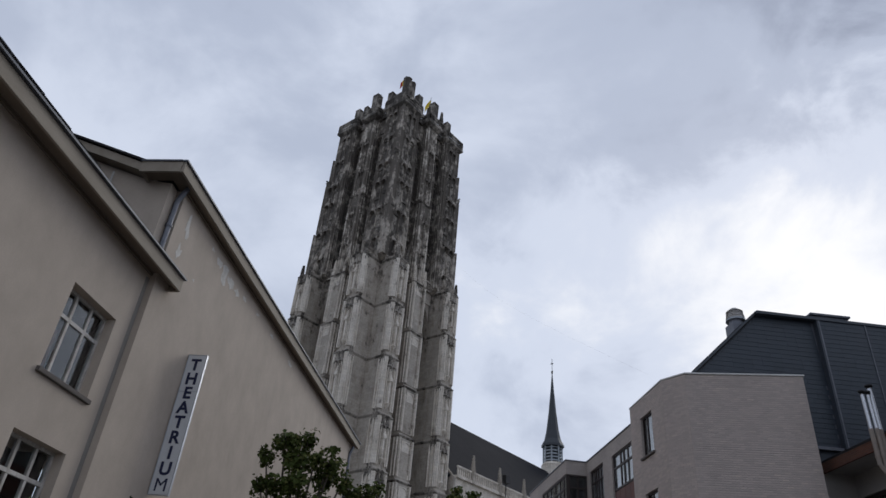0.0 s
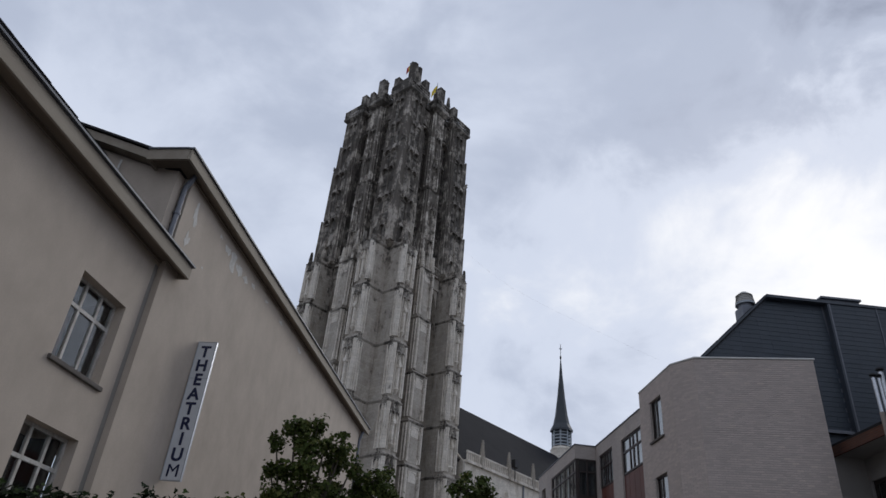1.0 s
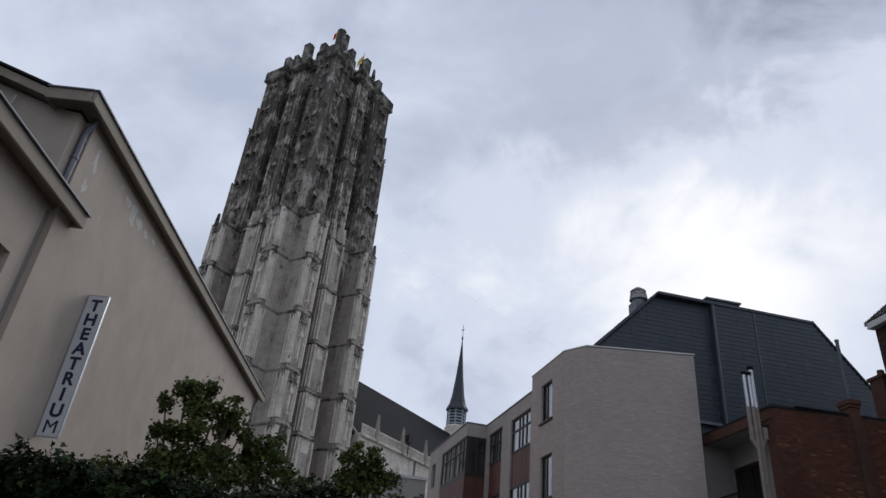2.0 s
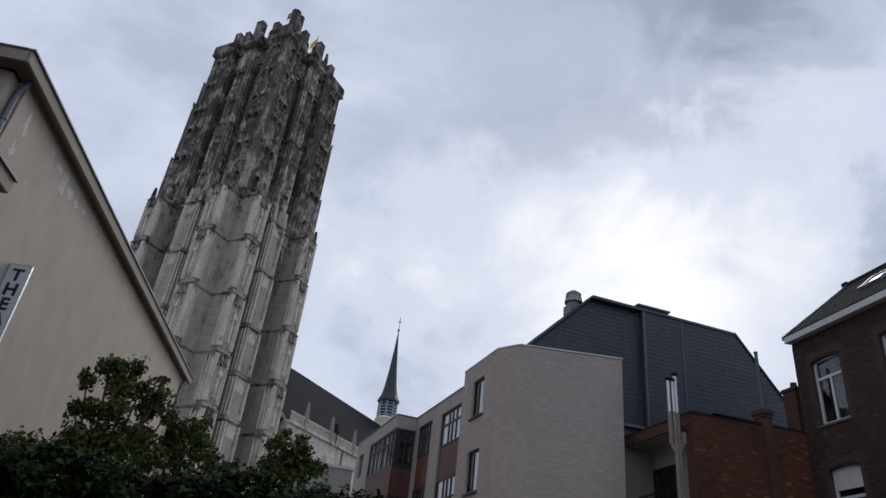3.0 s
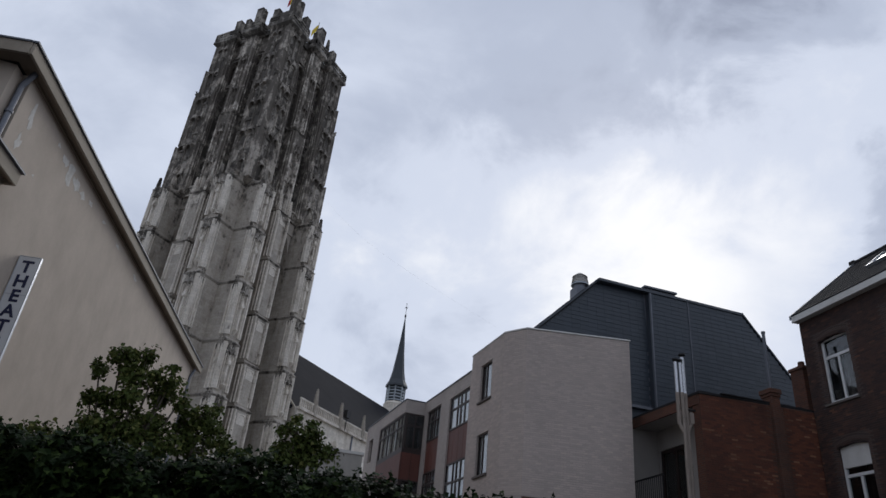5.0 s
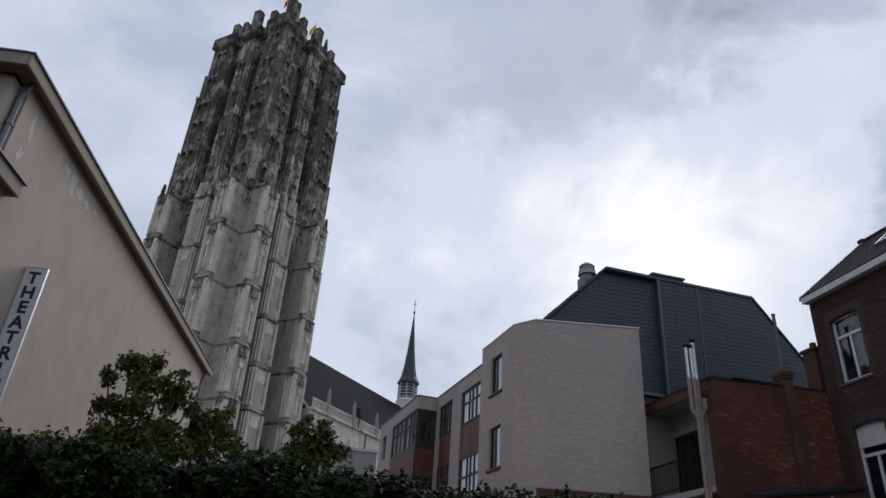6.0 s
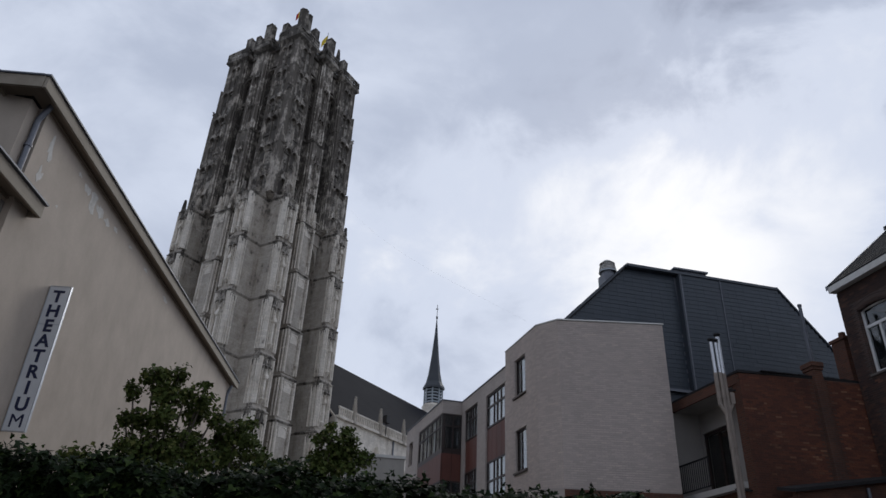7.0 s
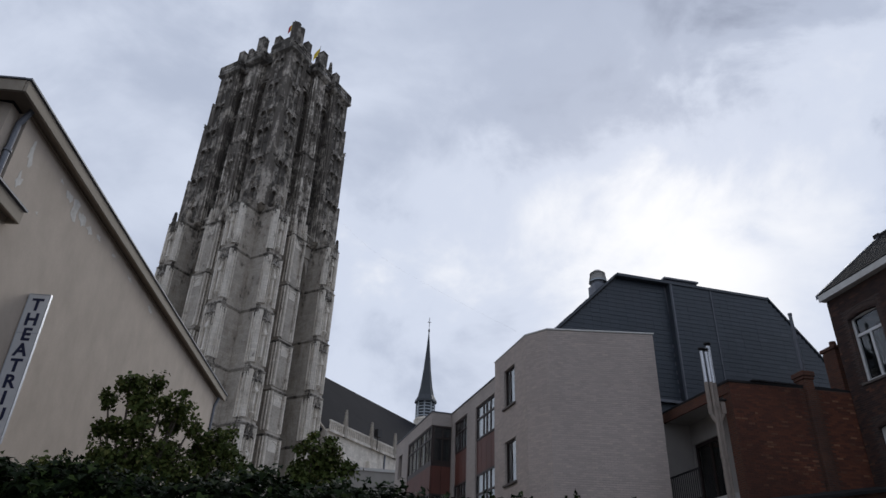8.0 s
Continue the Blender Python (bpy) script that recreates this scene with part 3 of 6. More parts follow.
def buttress():
    """One corner buttress along +x, stage by stage: weathering, string course, and pale carved facing on the front and the cheeks."""
    for i, (z0, z1, q) in enumerate(STAGES):
        s, strings, pale, dark = Mesh(), Mesh(), Mesh(), Mesh()
        last = i + 1 == len(STAGES)
        x = B1 + q
        nxt = B1 + 1.3 if last else STAGES[i + 1][2] + B1
        drop = 0.8 if last else 0.5
        zs = z1 - drop
        s.box(6.0, x, B0, B1, z0, zs)
        s.hexa([(6.0, B0, zs), (x, B0, zs), (x, B1, zs), (6.0, B1, zs)], [(6.0, B0, z1), (nxt, B0, z1), (nxt, B1, z1), (6.0, B1, z1)])
        lip = (x + 0.2, B0 - 0.2, B1 + 0.2)
        low = [(6.0, B0 - 0.03, zs - 0.26), (x + 0.03, B0 - 0.03, zs - 0.26), (x + 0.03, B1 + 0.03, zs - 0.26), (6.0, B1 + 0.03, zs - 0.26)]
        top = [(6.0, lip[1], zs), (lip[0], lip[1], zs), (lip[0], lip[2], zs), (6.0, lip[2], zs)]
        strings.hexa(low, top)
        strings.hexa(top, [(6.0, B0 - 0.02, zs + 0.2), (x + 0.02, B0 - 0.02, zs + 0.2), (x + 0.02, B1 + 0.02, zs + 0.2), (6.0, B1 + 0.02, zs + 0.2)])
        za, zb, ym = z0 + 0.25, zs - 0.3, (B0 + B1) / 2
        h = zb - za
        # front: two corner rolls, thin inner rolls, and a tall relief pinnacle under a double niche head
        front = Mesh()
        for v in (B0 + 0.2, B1 - 0.2):
            roll(front, v, za, zb, 0.2)
        for v in (B0 + 0.6, B1 - 0.6):
            roll(front, v, za, zb - 1.0, 0.08, 0.2)
        for v in (B0 + 0.02, B1 - 0.02):
            front.prism([(-0.16, v), (0, v - 0.19), (0.2, v), (0, v + 0.19)], za, zb)
            knob_row(front, v, za + h * (0.45 if i < 4 else 0.15), zb - 0.4, 0.13, 0.55, 0.14)
        relief_pinnacle(front, ym, za + h * 0.16, za + h * 0.9, 0.25)
        pale.join(on_x(front, x))
        head = Mesh()
        canopy(head, ym, 0.75, zb - 1.5, 0.32)
        dark.join(on_x(head, x))
        # cheeks: a paler band towards the front edge, framed by rolls, with a slot panel or a row of knobs
        wide = BANDS[i]
        for y, side in ((B0, -1), (B1, 1)):
            c = Mesh().box(0, 0.07, x - wide, x - 0.1, za, zb)
            for v in (x - wide, x - wide * 0.5, x - 0.16):
                roll(c, v, za, zb - 0.35, 0.1, 0.2)
            mid_v = x - wide * 0.7
            if wide > 0.8:
                relief_pinnacle(c, x - wide * 0.52, za + h * 0.2, za + h * 0.84, 0.16)
                # framed slot
                for v in (x - wide * 0.24 - 0.13, x - wide * 0.24 + 0.13):
                    c.box(0.05, 0.16, v - 0.035, v + 0.035, zb - h * 0.4, zb - 0.8)
                c.box(0.05, 0.16, x - wide * 0.24 - 0.16, x - wide * 0.24 + 0.16, zb - 0.8, zb - 0.7)
            else:
                knob_row(c, mid_v, za + 0.5, zb - 1.2, 0.13, 0.6, 0.05)
            pale.join(on_cheek(c, y, side))
            g = Mesh()
            canopy(g, x - wide * 0.5, wide * 0.42, zb - 0.75, 0.22)
            dark.join(on_cheek(g, y, side))
        yield s, strings, pale, dark


for body, strings, pale, dark in buttress():
    for nm, mesh_, mat_, lab in (("buttress_stage", body, STONE, ""), ("string_course", strings, SOOT_SHADE, "dark weathered string course"), ("facing", pale, PALE, "paler dressed stone facing"), ("niche_head", dark, SOOT_SHADE, "carved niche heads, dark with soot and painted shade")):
        for ob_ in four(nm, mesh_, mat_, lab) + four(nm, mesh_.swapped(), mat_, lab):
            if nm in ("facing", "niche_head"):
                ob_["kind"] = "stuff"

PIN_S = pinnacle_mesh(0.26, 4.0).data("pinnacle", PALE)
PIN_L = pinnacle_mesh(0.5, 6.2).data("pinnacle", STONE)
PIN_M = pinnacle_mesh(0.22, 3.0).data("pinnacle", SOOT_SHADE)
for t in TURNS:
    for x, y in ((B1 + 3.2, B0 + 0.3), (B1 + 3.2, B1 - 0.3)):
        part("pinnacle", PIN_M, None, TOWER, "", t @ pose(x, y, 55.6))
        part("pinnacle", PIN_M, None, TOWER, "", t @ pose(y, x, 55.6))
    for x, y in ((B1 + 1.7, 6.3), (6.3, B1 + 1.7)):
        part("pinnacle", PIN_L, None, TOWER, "", t @ pose(x, y, 55.8))

# upper corner piers: four stages that step back, each with a plain edge strip, window jambs and a tall niche between
P0, P1 = 4.15, 8.08
UPPER = [(57.0, 66.6, 8.85), (66.6, 77.4, 8.62), (77.4, 83.6, 8.38), (83.6, 89.6, 8.1)]
rc = random.Random(21)
strips, niches, bosses = Mesh(), Mesh(), Mesh()
foot = Mesh().hexa([(P0, P0, 56.25), (B1 + 0.02, P0, 56.25), (B1 + 0.02, B1 + 0.02, 56.25), (P0, B1 + 0.02, 56.25)],
                   [(P0, P0, 57.0), (8.85, P0, 57.0), (8.85, 8.85, 57.0), (P0, 8.85, 57.0)])
four("pier_foot", foot, STONE)
for i, (z0, z1, e) in enumerate(UPPER):
    nxt = UPPER[i + 1][2] if i < 3 else e
    stage = Mesh().box(P0, e, P0, e, z0, z1 - 0.5)
    stage.hexa([(P0, P0, z1 - 0.5), (e, P0, z1 - 0.5), (e, e, z1 - 0.5), (P0, e, z1 - 0.5)], [(P0, P0, z1), (nxt, P0, z1), (nxt, nxt, z1), (P0, nxt, z1)])
    # Darker body behind the ribs: soot, plus painted shade between mouldings.
    four("pier_stage", stage, SOOT_SHADE)
    strips.prism([(e + 0.2, e - 0.12), (e + 0.2, e + 0.12), (e + 0.12, e + 0.2), (e - 0.12, e + 0.2), (e - 0.12, e - 0.12)], z0, z1 - 0.3)
    a, n, b = Mesh(), Mesh(), Mesh()
    a.box(0, 0.12, e - 0.85, e - 0.1, z0, z1 - 0.5)
    for v, r in ((e - 0.9, 0.1), (P0 + 0.1, 0.13), (P0 + 0.36, 0.09), (P0 + 0.56, 0.07)):
        roll(a, v, z0, z1 - 0.3, r)
    lo, hi = P0 + 0.7, e - 1.0
    c, w = (lo + hi) / 2, (hi - lo) / 2
    for v in (lo, c, hi):
        roll(n, v, z0 + 0.2, z1 - 1.4, 0.1)
    # a tall blind panel with small cross bars, its double head, and a lower head half way on the tall stages
    heads = ([z1 - 2.3] if i else [z0 + 2.2, z1 - 1.6]) + ([z0 + 4.6] if i == 1 else [])
    for z in heads:
        canopy(n, c, w * 0.98, z, 0.55 if i < 2 else 0.42)
        for s in (-1, 1):
            relief_pinnacle(n, c + s * w, z - 2.2, z + 1.5, 0.13)
            b.hexa([(0, c + s * w * 0.5 - 0.3, z - 2.0), (0.1, c + s * w * 0.5 - 0.2, z - 2.0), (0.1, c + s * w * 0.5 + 0.2, z - 2.0), (0, c + s * w * 0.5 + 0.3, z - 2.0)],
                   [(0, c + s * w * 0.5 - 0.3, z - 1.4), (0.3, c + s * w * 0.5 - 0.24, z - 1.4), (0.3, c + s * w * 0.5 + 0.24, z - 1.4), (0, c + s * w * 0.5 + 0.3, z - 1.4)])
    z = z0 + 0.9
    while z < z1 - 1.2:
        for s in (-1, 1):
            if rc.random() < 0.3:
                b.box(0, rc.uniform(0.06, 0.2), c + s * w * 0.5 - w * 0.4, c + s * w * 0.5 + w * 0.4, z, z + rc.uniform(0.12, 0.5))
        knob_row(b, P0 + 0.36, z, z + 0.4, 0.14, 0.6, 0.1)
        z += rc.uniform(0.8, 1.4)
    for mesh_, src in ((strips, a), (niches, n), (bosses, b)):
        mesh_.join(on_x(src, e)).join(on_x(src, e).swapped())
    # window jamb on the inner cheek
    jamb = Mesh()
    for v, r in ((e - 0.25, 0.14), (e - 0.7, 0.1), (e - 1.1, 0.08)):
        roll(jamb, v, z0, z1 - 0.2, r)
    knob_row(jamb, e - 0.48, z0 + 0.6, z1 - 0.6, 0.13, 0.75)
    jamb = on_cheek(jamb, P0, -1)
    strips.join(jamb).join(jamb.swapped())
for ob_ in four("pier_strip", strips, STONE) + four("pier_niche", niches, STONE, "carved double niche heads") + four("carving", bosses, SOOT_SHADE, "broken weathered carving"):
    ob_["kind"] = "stuff"
gar = Mesh().hexa([(-0.2, -0.55, -0.6), (-0.2, 0.55, -0.6), (-0.2, 0.55, 0.7), (-0.2, -0.55, 0.7)], [(0.5, -0.3, 0.0), (0.5, 0.3, 0.0), (0.5, 0.3, 0.6), (0.5, -0.3, 0.6)])
for dy in (-0.3, 0.0, 0.3):
    knob(gar, 0.35, dy, 0.3 + abs(dy), 0.3)
four("corner_boss", gar, SOOT_SHADE, "worn carved corner boss", pose(8.4, 8.4, 77.4, 0, 0, 45))

# middle buttress of each face
mrib, mcarve = Mesh(), Mesh()
for z0, z1, x, w in ((0, 17.0, 10.3, 1.6), (17.0, 24.8, 10.15, 1.57), (24.8, 31.0, 9.9, 1.52), (31.0, 38.2, 9.75, 1.5), (38.2, 47.2, 9.55, 1.45), (47.2, 56.0, 9.3, 1.4), (56.0, 72.0, 8.6, 1.3), (72.0, 89.6, 8.2, 1.22)):
    mid = Mesh().box(6.0, x, -w, w, z0, z1 - 0.4)
    mid.hexa([(6, -w, z1 - 0.4), (x, -w, z1 - 0.4), (x, w, z1 - 0.4), (6, w, z1 - 0.4)], [(6, -w, z1), (x - 0.3, -w, z1), (x - 0.3, w, z1), (6, w, z1)])
    low = [(6.0, -w, z1 - 0.75), (x, -w, z1 - 0.75), (x, w, z1 - 0.75), (6.0, w, z1 - 0.75)]
    top = [(6.0, -w - 0.2, z1 - 0.5), (x + 0.2, -w - 0.2, z1 - 0.5), (x + 0.2, w + 0.2, z1 - 0.5), (6.0, w + 0.2, z1 - 0.5)]
    four("buttress_stage", mid, STONE)
    mstr = Mesh().hexa(low, top).hexa(top, [(6.0, -w, z1 - 0.36), (x + 0.02, -w, z1 - 0.36), (x + 0.02, w, z1 - 0.36), (6.0, w, z1 - 0.36)])
    four("string_course", mstr, SOOT_SHADE, "dark weathered string course")
    f, d = Mesh(), Mesh()
    for s in (-1, 1):
        roll(f, s * (w - 0.16), z0 + 0.1, z1 - 0.8, 0.16)
        f.box(0, 0.07, s * (w - 0.5) - 0.1, s * (w - 0.5) + 0.1, z0 + 0.1, z1 - 1.6)
        if z0 > 24:
            knob_row(f, s * (w - 0.05), z0 + (z1 - z0) * 0.3, z1 - 1.2, 0.14, 0.62, 0.12)
    if z0 >= 56:
        for zc in ((61.0, 67.2) if z0 < 70 else (76.5, 83.0)):
            canopy(d, 0, 0.62, zc, 0.4)
            relief_pinnacle(d, 0, zc - 4.2, zc - 0.9, 0.2)
            for s in (-1, 1):
                relief_pinnacle(d, s * 0.95, zc - 3.4, zc + 1.4, 0.13)
    else:
        f.box(0, 0.05, -w + 0.75, w - 0.75, z1 - 2.6, z1 - 1.1)
        pointed(f, 0, w - 0.7, z1 - 2.1, 0.14, 0.1, 1.0)
        relief_pinnacle(d, w - 0.5, z0 + (z1 - z0) * 0.25, z1 - 1.0, 0.16)
    cheek = Mesh()
    for v in (x - 0.2, x - 0.75):
        roll(cheek, v, z0 + 0.1, z1 - 0.8, 0.1)
    knob_row(cheek, x - 0.47, z0 + (z1 - z0) * (0.5 if z0 < 47 else 0.1), z1 - 1.2, 0.12, 0.6)
    mrib.join(on_x(f, x)).join(on_cheek(cheek, -w, -1)).join(on_cheek(cheek, w, 1))
    mcarve.join(on_x(d, x))
for ob_ in four("middle_rib", mrib, PALE) + four("carving", mcarve, STONE, "weathered carved niches"):
    ob_["kind"] = "stuff"
for t in TURNS:
    for y in (-1.25, 1.25):
        part("pinnacle", PIN_S, None, TOWER, "", t @ pose(9.1, y, 54.6))

# window bays: hood moulds, mullions, transoms, tracery and dark louvres
for y0, y1 in ((-P0, -1.2), (1.2, P0)):
    w = y1 - y0
    yc = (y0 + y1) / 2
    arch = arch_panel(y0, y1, 0, 81.0, 87.4, 6.7, 7.0)
    arch.box(6.7, 7.0, y0, y1, 87.4, 89.6)
    hood = Mesh()
    pointed(hood, yc, w * 0.46, 82.2, 0.75, 0.34, 1.7, 8)
    gablet(hood, yc, w * 0.22, 85.6, 2.6, 0.4)
    for s in (-1, 1):
        relief_pinnacle(hood, yc + s * w * 0.4, 84.6, 88.4, 0.14)
    four("window_arch", arch, STONE)
    four("hood_mould", on_x(hood, 6.95), STONE)
    low = arch_panel(y0 - 0.5, y1 + 0.5, 0, 47.0, 54.2, 7.0, 7.5)
    low.box(6.5, 7.7, y0 - 0.6, y1 + 0.6, 54.2, 56.2)
    four("window_arch", low, STONE)
    mull = Mesh()
    for i in (1, 2):
        y = y0 + w * i / 3
        mull.box(6.5, 6.95, y - 0.13, y + 0.13, 57.2, 85.5)
        mull.box(6.5, 6.9, y - 0.13, y + 0.13, 20, 52)
    for z in (64.0, 72.0, 79.6):
        mull.box(6.5, 6.9, y0, y1, z - 0.2, z + 0.2)
        for i in range(3):
            t3 = Mesh()
            pointed(t3, y0 + w * (i + 0.5) / 3, w / 6 - 0.13, z - 1.0, 0.3, 0.14)
            mull.join(on_x(t3, 6.5))
    four("mullion", mull, STONE)
    par = Mesh()
    # pierced parapet at the foot of the tall windows
    par.box(7.5, 8.1, y0, y1, 56.2, 56.5).box(7.6, 8.0, y0, y1, 57.85, 58.15)
    for i in range(6):
        y = y0 + w * i / 5
        par.box(7.7, 7.9, y - 0.08, y + 0.08, 56.5, 57.85)
        if i < 5:
            t4 = Mesh()
            pointed(t4, y + w / 10, w / 10 - 0.06, 57.3, 0.16, 0.1)
            par.join(on_x(t4, 7.72))
    four("pierced_parapet", par, STONE)
    lou = Mesh()
    for k in range(26):
        z = 59 + k
        lou.hexa([(6.5, y0, z + 0.5), (6.75, y0, z), (6.75, y1, z), (6.5, y1, z + 0.5)], [(6.5, y0, z + 0.58), (6.78, y0, z + 0.08), (6.78, y1, z + 0.08), (6.5, y1, z + 0.58)])
    four("louvre", lou, SOOT_SHADE)

# cornice and parapet
cor = Mesh()


def ledge(mesh, ring, z0, z1, grow):
    """A moulded ledge over a ring (x0, x1, y0, y1)."""
    x0, x1, y0, y1 = ring
    a = [(x0, y0), (x1, y0), (x1, y1), (x0, y1)]
    b = [(x0 - grow, y0 - grow), (x1 + grow, y0 - grow), (x1 + grow, y1 + grow), (x0 - grow, y1 + grow)]
    mesh.prism(a, z0, (z0 + z1) / 2, b)
    mesh.prism(b, (z0 + z1) / 2, z1)


ledge(cor, (P0 - 0.2, P1 + 0.1, P0 - 0.2, P1 + 0.1), 89.2, 90.2, 0.55)
ledge(cor, (6.3, 8.5, -1.4, 1.4), 89.2, 90.2, 0.6)
cor.box(6.3, 7.4, -P0, P0, 89.4, 90.15)
four("cornice", cor, SOOT_SHADE)
rail = Mesh()


def pierced(x0, y0, x1, y1, z0=90.3, z1=91.9):
    """A pierced parapet between two points."""
    n = max(2, int(math.hypot(x1 - x0, y1 - y0) / 0.5))
    ux, uy = (x1 - x0) / n, (y1 - y0) / n
    t = 0.14
    nx, ny = (-uy, ux)
    k = t / math.hypot(nx, ny)
    nx, ny = nx * k, ny * k
    for za, zb in ((z0, z0 + 0.3), (z1 - 0.32, z1)):
        rail.prism([(x0 - nx, y0 - ny), (x1 - nx, y1 - ny), (x1 + nx, y1 + ny), (x0 + nx, y0 + ny)], za, zb)
    for i in range(n + 1):
        cx, cy = x0 + ux * i, y0 + uy * i
        rail.box(cx - 0.1, cx + 0.1, cy - 0.1, cy + 0.1, z0 + 0.3, z1 - 0.32)
        if i < n:
            ax, ay = cx + ux * 0.5, cy + uy * 0.5
            rail.box(ax - 0.13, ax + 0.13, ay - 0.13, ay + 0.13, z0 + 0.75, z0 + 0.95)


E2 = P1 + 0.5
pierced(E2, P0 - 0.4, E2, E2)
pierced(P0 - 0.4, E2, E2, E2)
pierced(8.85, -1.8, 8.85, 1.8)
pierced(7.25, 1.6, 7.25, P0 - 0.4)
pierced(7.25, -P0 + 0.4, 7.25, -1.6)
for q in (-1, 1):
    pierced(7.25, q * 1.8, 8.85, q * 1.8)
    pierced(7.25, q * (P0 - 0.45), E2, q * (P0 - 0.45))
four("parapet", rail, SOOT_SHADE)


def stub_mesh(w, h, sides=4):
    """A broken-off pinnacle base with a small sloped cap."""
    ring = [(w * math.cos(2 * math.pi * (i + 0.5) / sides), w * math.sin(2 * math.pi * (i + 0.5) / sides)) for i in range(sides)]
    big = [(x * 1.14, y * 1.14) for x, y in ring]
    s = Mesh().prism([(x * 1.2, y * 1.2) for x, y in ring], 0, 0.9, ring)
    s.prism(ring, 0.9, h - 0.35).prism(big, h - 0.35, h - 0.15).prism(big, h - 0.15, h, [(x * 0.4, y * 0.4) for x, y in ring])
    for i in range(sides):
        x, y = ring[i]
        s.tube((x, y, 0.9), (x, y, h - 0.4), 0.1, 6)
    return s


two("corner_turret", stub_mesh(0.75, 4.9, 8).join(stub_mesh(0.62, 4.7, 8).moved(pose(-1.15, 0.15, 0))), SOOT_SHADE, "", pose(8.0, 8.0, 91.0))
two("parapet_block", Mesh().box(-1.5, 1.5, -1.3, 1.3, 0, 2.0), SOOT_SHADE, "", pose(7.25, 7.25, 90.2))
four("parapet_stub", stub_mesh(0.72, 4.1), SOOT_SHADE, "", pose(7.8, P0 + 0.1, 90.3))
four("parapet_stub", stub_mesh(0.72, 4.3), SOOT_SHADE, "", pose(P0 + 0.2, 7.8, 90.3))
four("parapet_stub", stub_mesh(0.85, 5.9), SOOT_SHADE, "", pose(7.7, 0.1, 90.3))
four("parapet_stub", stub_mesh(0.55, 3.2), SOOT_SHADE, "", pose(8.4, -1.5, 90.3))
four("pinnacle", pinnacle_mesh(0.3, 3.6), SOOT_SHADE, "", pose(8.5, 1.7, 91.4))


def flag(m, cloths, label):
    f = thing("flag", m, label, "flag", "flags on the tower")
    part("flagpole", Mesh().tube((0, 0, 0), (0, 0, 9.4), 0.09, 8, 0.05), ZINC, f)
    w = 0.95 / len(cloths)
    for i, c in enumerate(cloths):
        s = Mesh()
        n = 6
        for k in range(n):
            a, b_ = i * w + w * k / n, i * w + w * (k + 1) / n
            ya, yb = 0.22 * math.sin(a * 2.6), 0.22 * math.sin(b_ * 2.6)
            za, zb = -2.1 * a, -2.1 * b_
            s.hexa([(a, ya, 7.2 + za), (b_, yb, 7.2 + zb), (b_, yb + 0.02, 7.2 + zb), (a, ya + 0.02, 7.2 + za)],
                   [(a, ya, 8.8 + za), (b_, yb, 8.8 + zb), (b_, yb + 0.02, 8.8 + zb), (a, ya + 0.02, 8.8 + za)])
        part("cloth", s, c, f)
    return f


TM = TOWER.matrix_world.copy()
part("tower_roof", Mesh().prism([(-7, -7), (7, -7), (7, 7), (-7, 7)], 89.6, 90.6, [(-2, -2), (2, -2), (2, 2), (-2, 2)]), LEAD, TOWER)
bpy.context.view_layer.update()
flag(Matrix.Translation((0.5, 0, -0.7)) @ TM @ pose(5.9, -7.3, 90.0, 0, 0, 245), (FLAG_K, FLAG_Y, FLAG_R), "black, yellow and red flag on a tower-top pole")
flag(TM @ pose(6.2, 0.6, 89.9, 0, 0, 215), (FLAG_Y, FLAG_Y), "yellow flag on a tower-top pole")


# ---- nave and crossing spire ----
NAVE = thing("church_nave", pose(-10.6, 102.3, 0, 0, 0, -40), "pale stone church nave with a steep dark slate roof", "church")
NX, RX = 12.6, -1.3
nwin = [(14.5 + 7.2 * i, 18.5 + 7.2 * i, 9.0, 20.5) for i in range(7)]
part("wall", Mesh().wall("x", NX - 1.0, NX, 9.0, 66.0, 0, 27.0, [(a, b, c, d + 3.0) for a, b, c, d in nwin]), PALE, NAVE)
part("wall", Mesh().box(RX * 2 - NX, RX * 2 - NX + 1.0, 9.0, 66.0, 0, 27.0), PALE, NAVE)
part("gable", Mesh().hexa([(NX, 65, 27), (RX, 65, 41.6), (2 * RX - NX, 65, 27)], [(NX, 66, 27), (RX, 66, 41.6), (2 * RX - NX, 66, 27)]), PALE, NAVE)
part("roof", Mesh().slab([(NX - 0.6, 8.0, 27.3), (NX - 0.6, 66.5, 27.3), (RX, 66.5, 42.0), (RX, 8.0, 42.0)], (-0.3, 0, -0.3)), SLATE_FAR, NAVE)
part("roof", Mesh().slab([(2 * RX - NX + 0.6, 66.5, 27.3), (2 * RX - NX + 0.6, 8.0, 27.3), (RX, 8.0, 42.0), (RX, 66.5, 42.0)], (0.3, 0, -0.3)), SLATE_FAR, NAVE)
for a, b, c, d in nwin:
    tr = arch_panel(a, b, 0, d - 2.0, d + 3.0, NX - 0.7, NX - 0.3)
    for k in (1, 2, 3):
        y = a + (b - a) * k / 4
        tr.box(NX - 0.7, NX - 0.45, y - 0.1, y + 0.1, c, d)
    w_ = part("window_tracery", tr, PALE, NAVE)
    # Opaque pane, painted near black as the nave behind would be unlit.
    part("pane", Mesh().box(NX - 0.85, NX - 0.8, a, b, c, d + 3.0), ROOM, w_, "leaded glazing painted near black for the unlit nave")
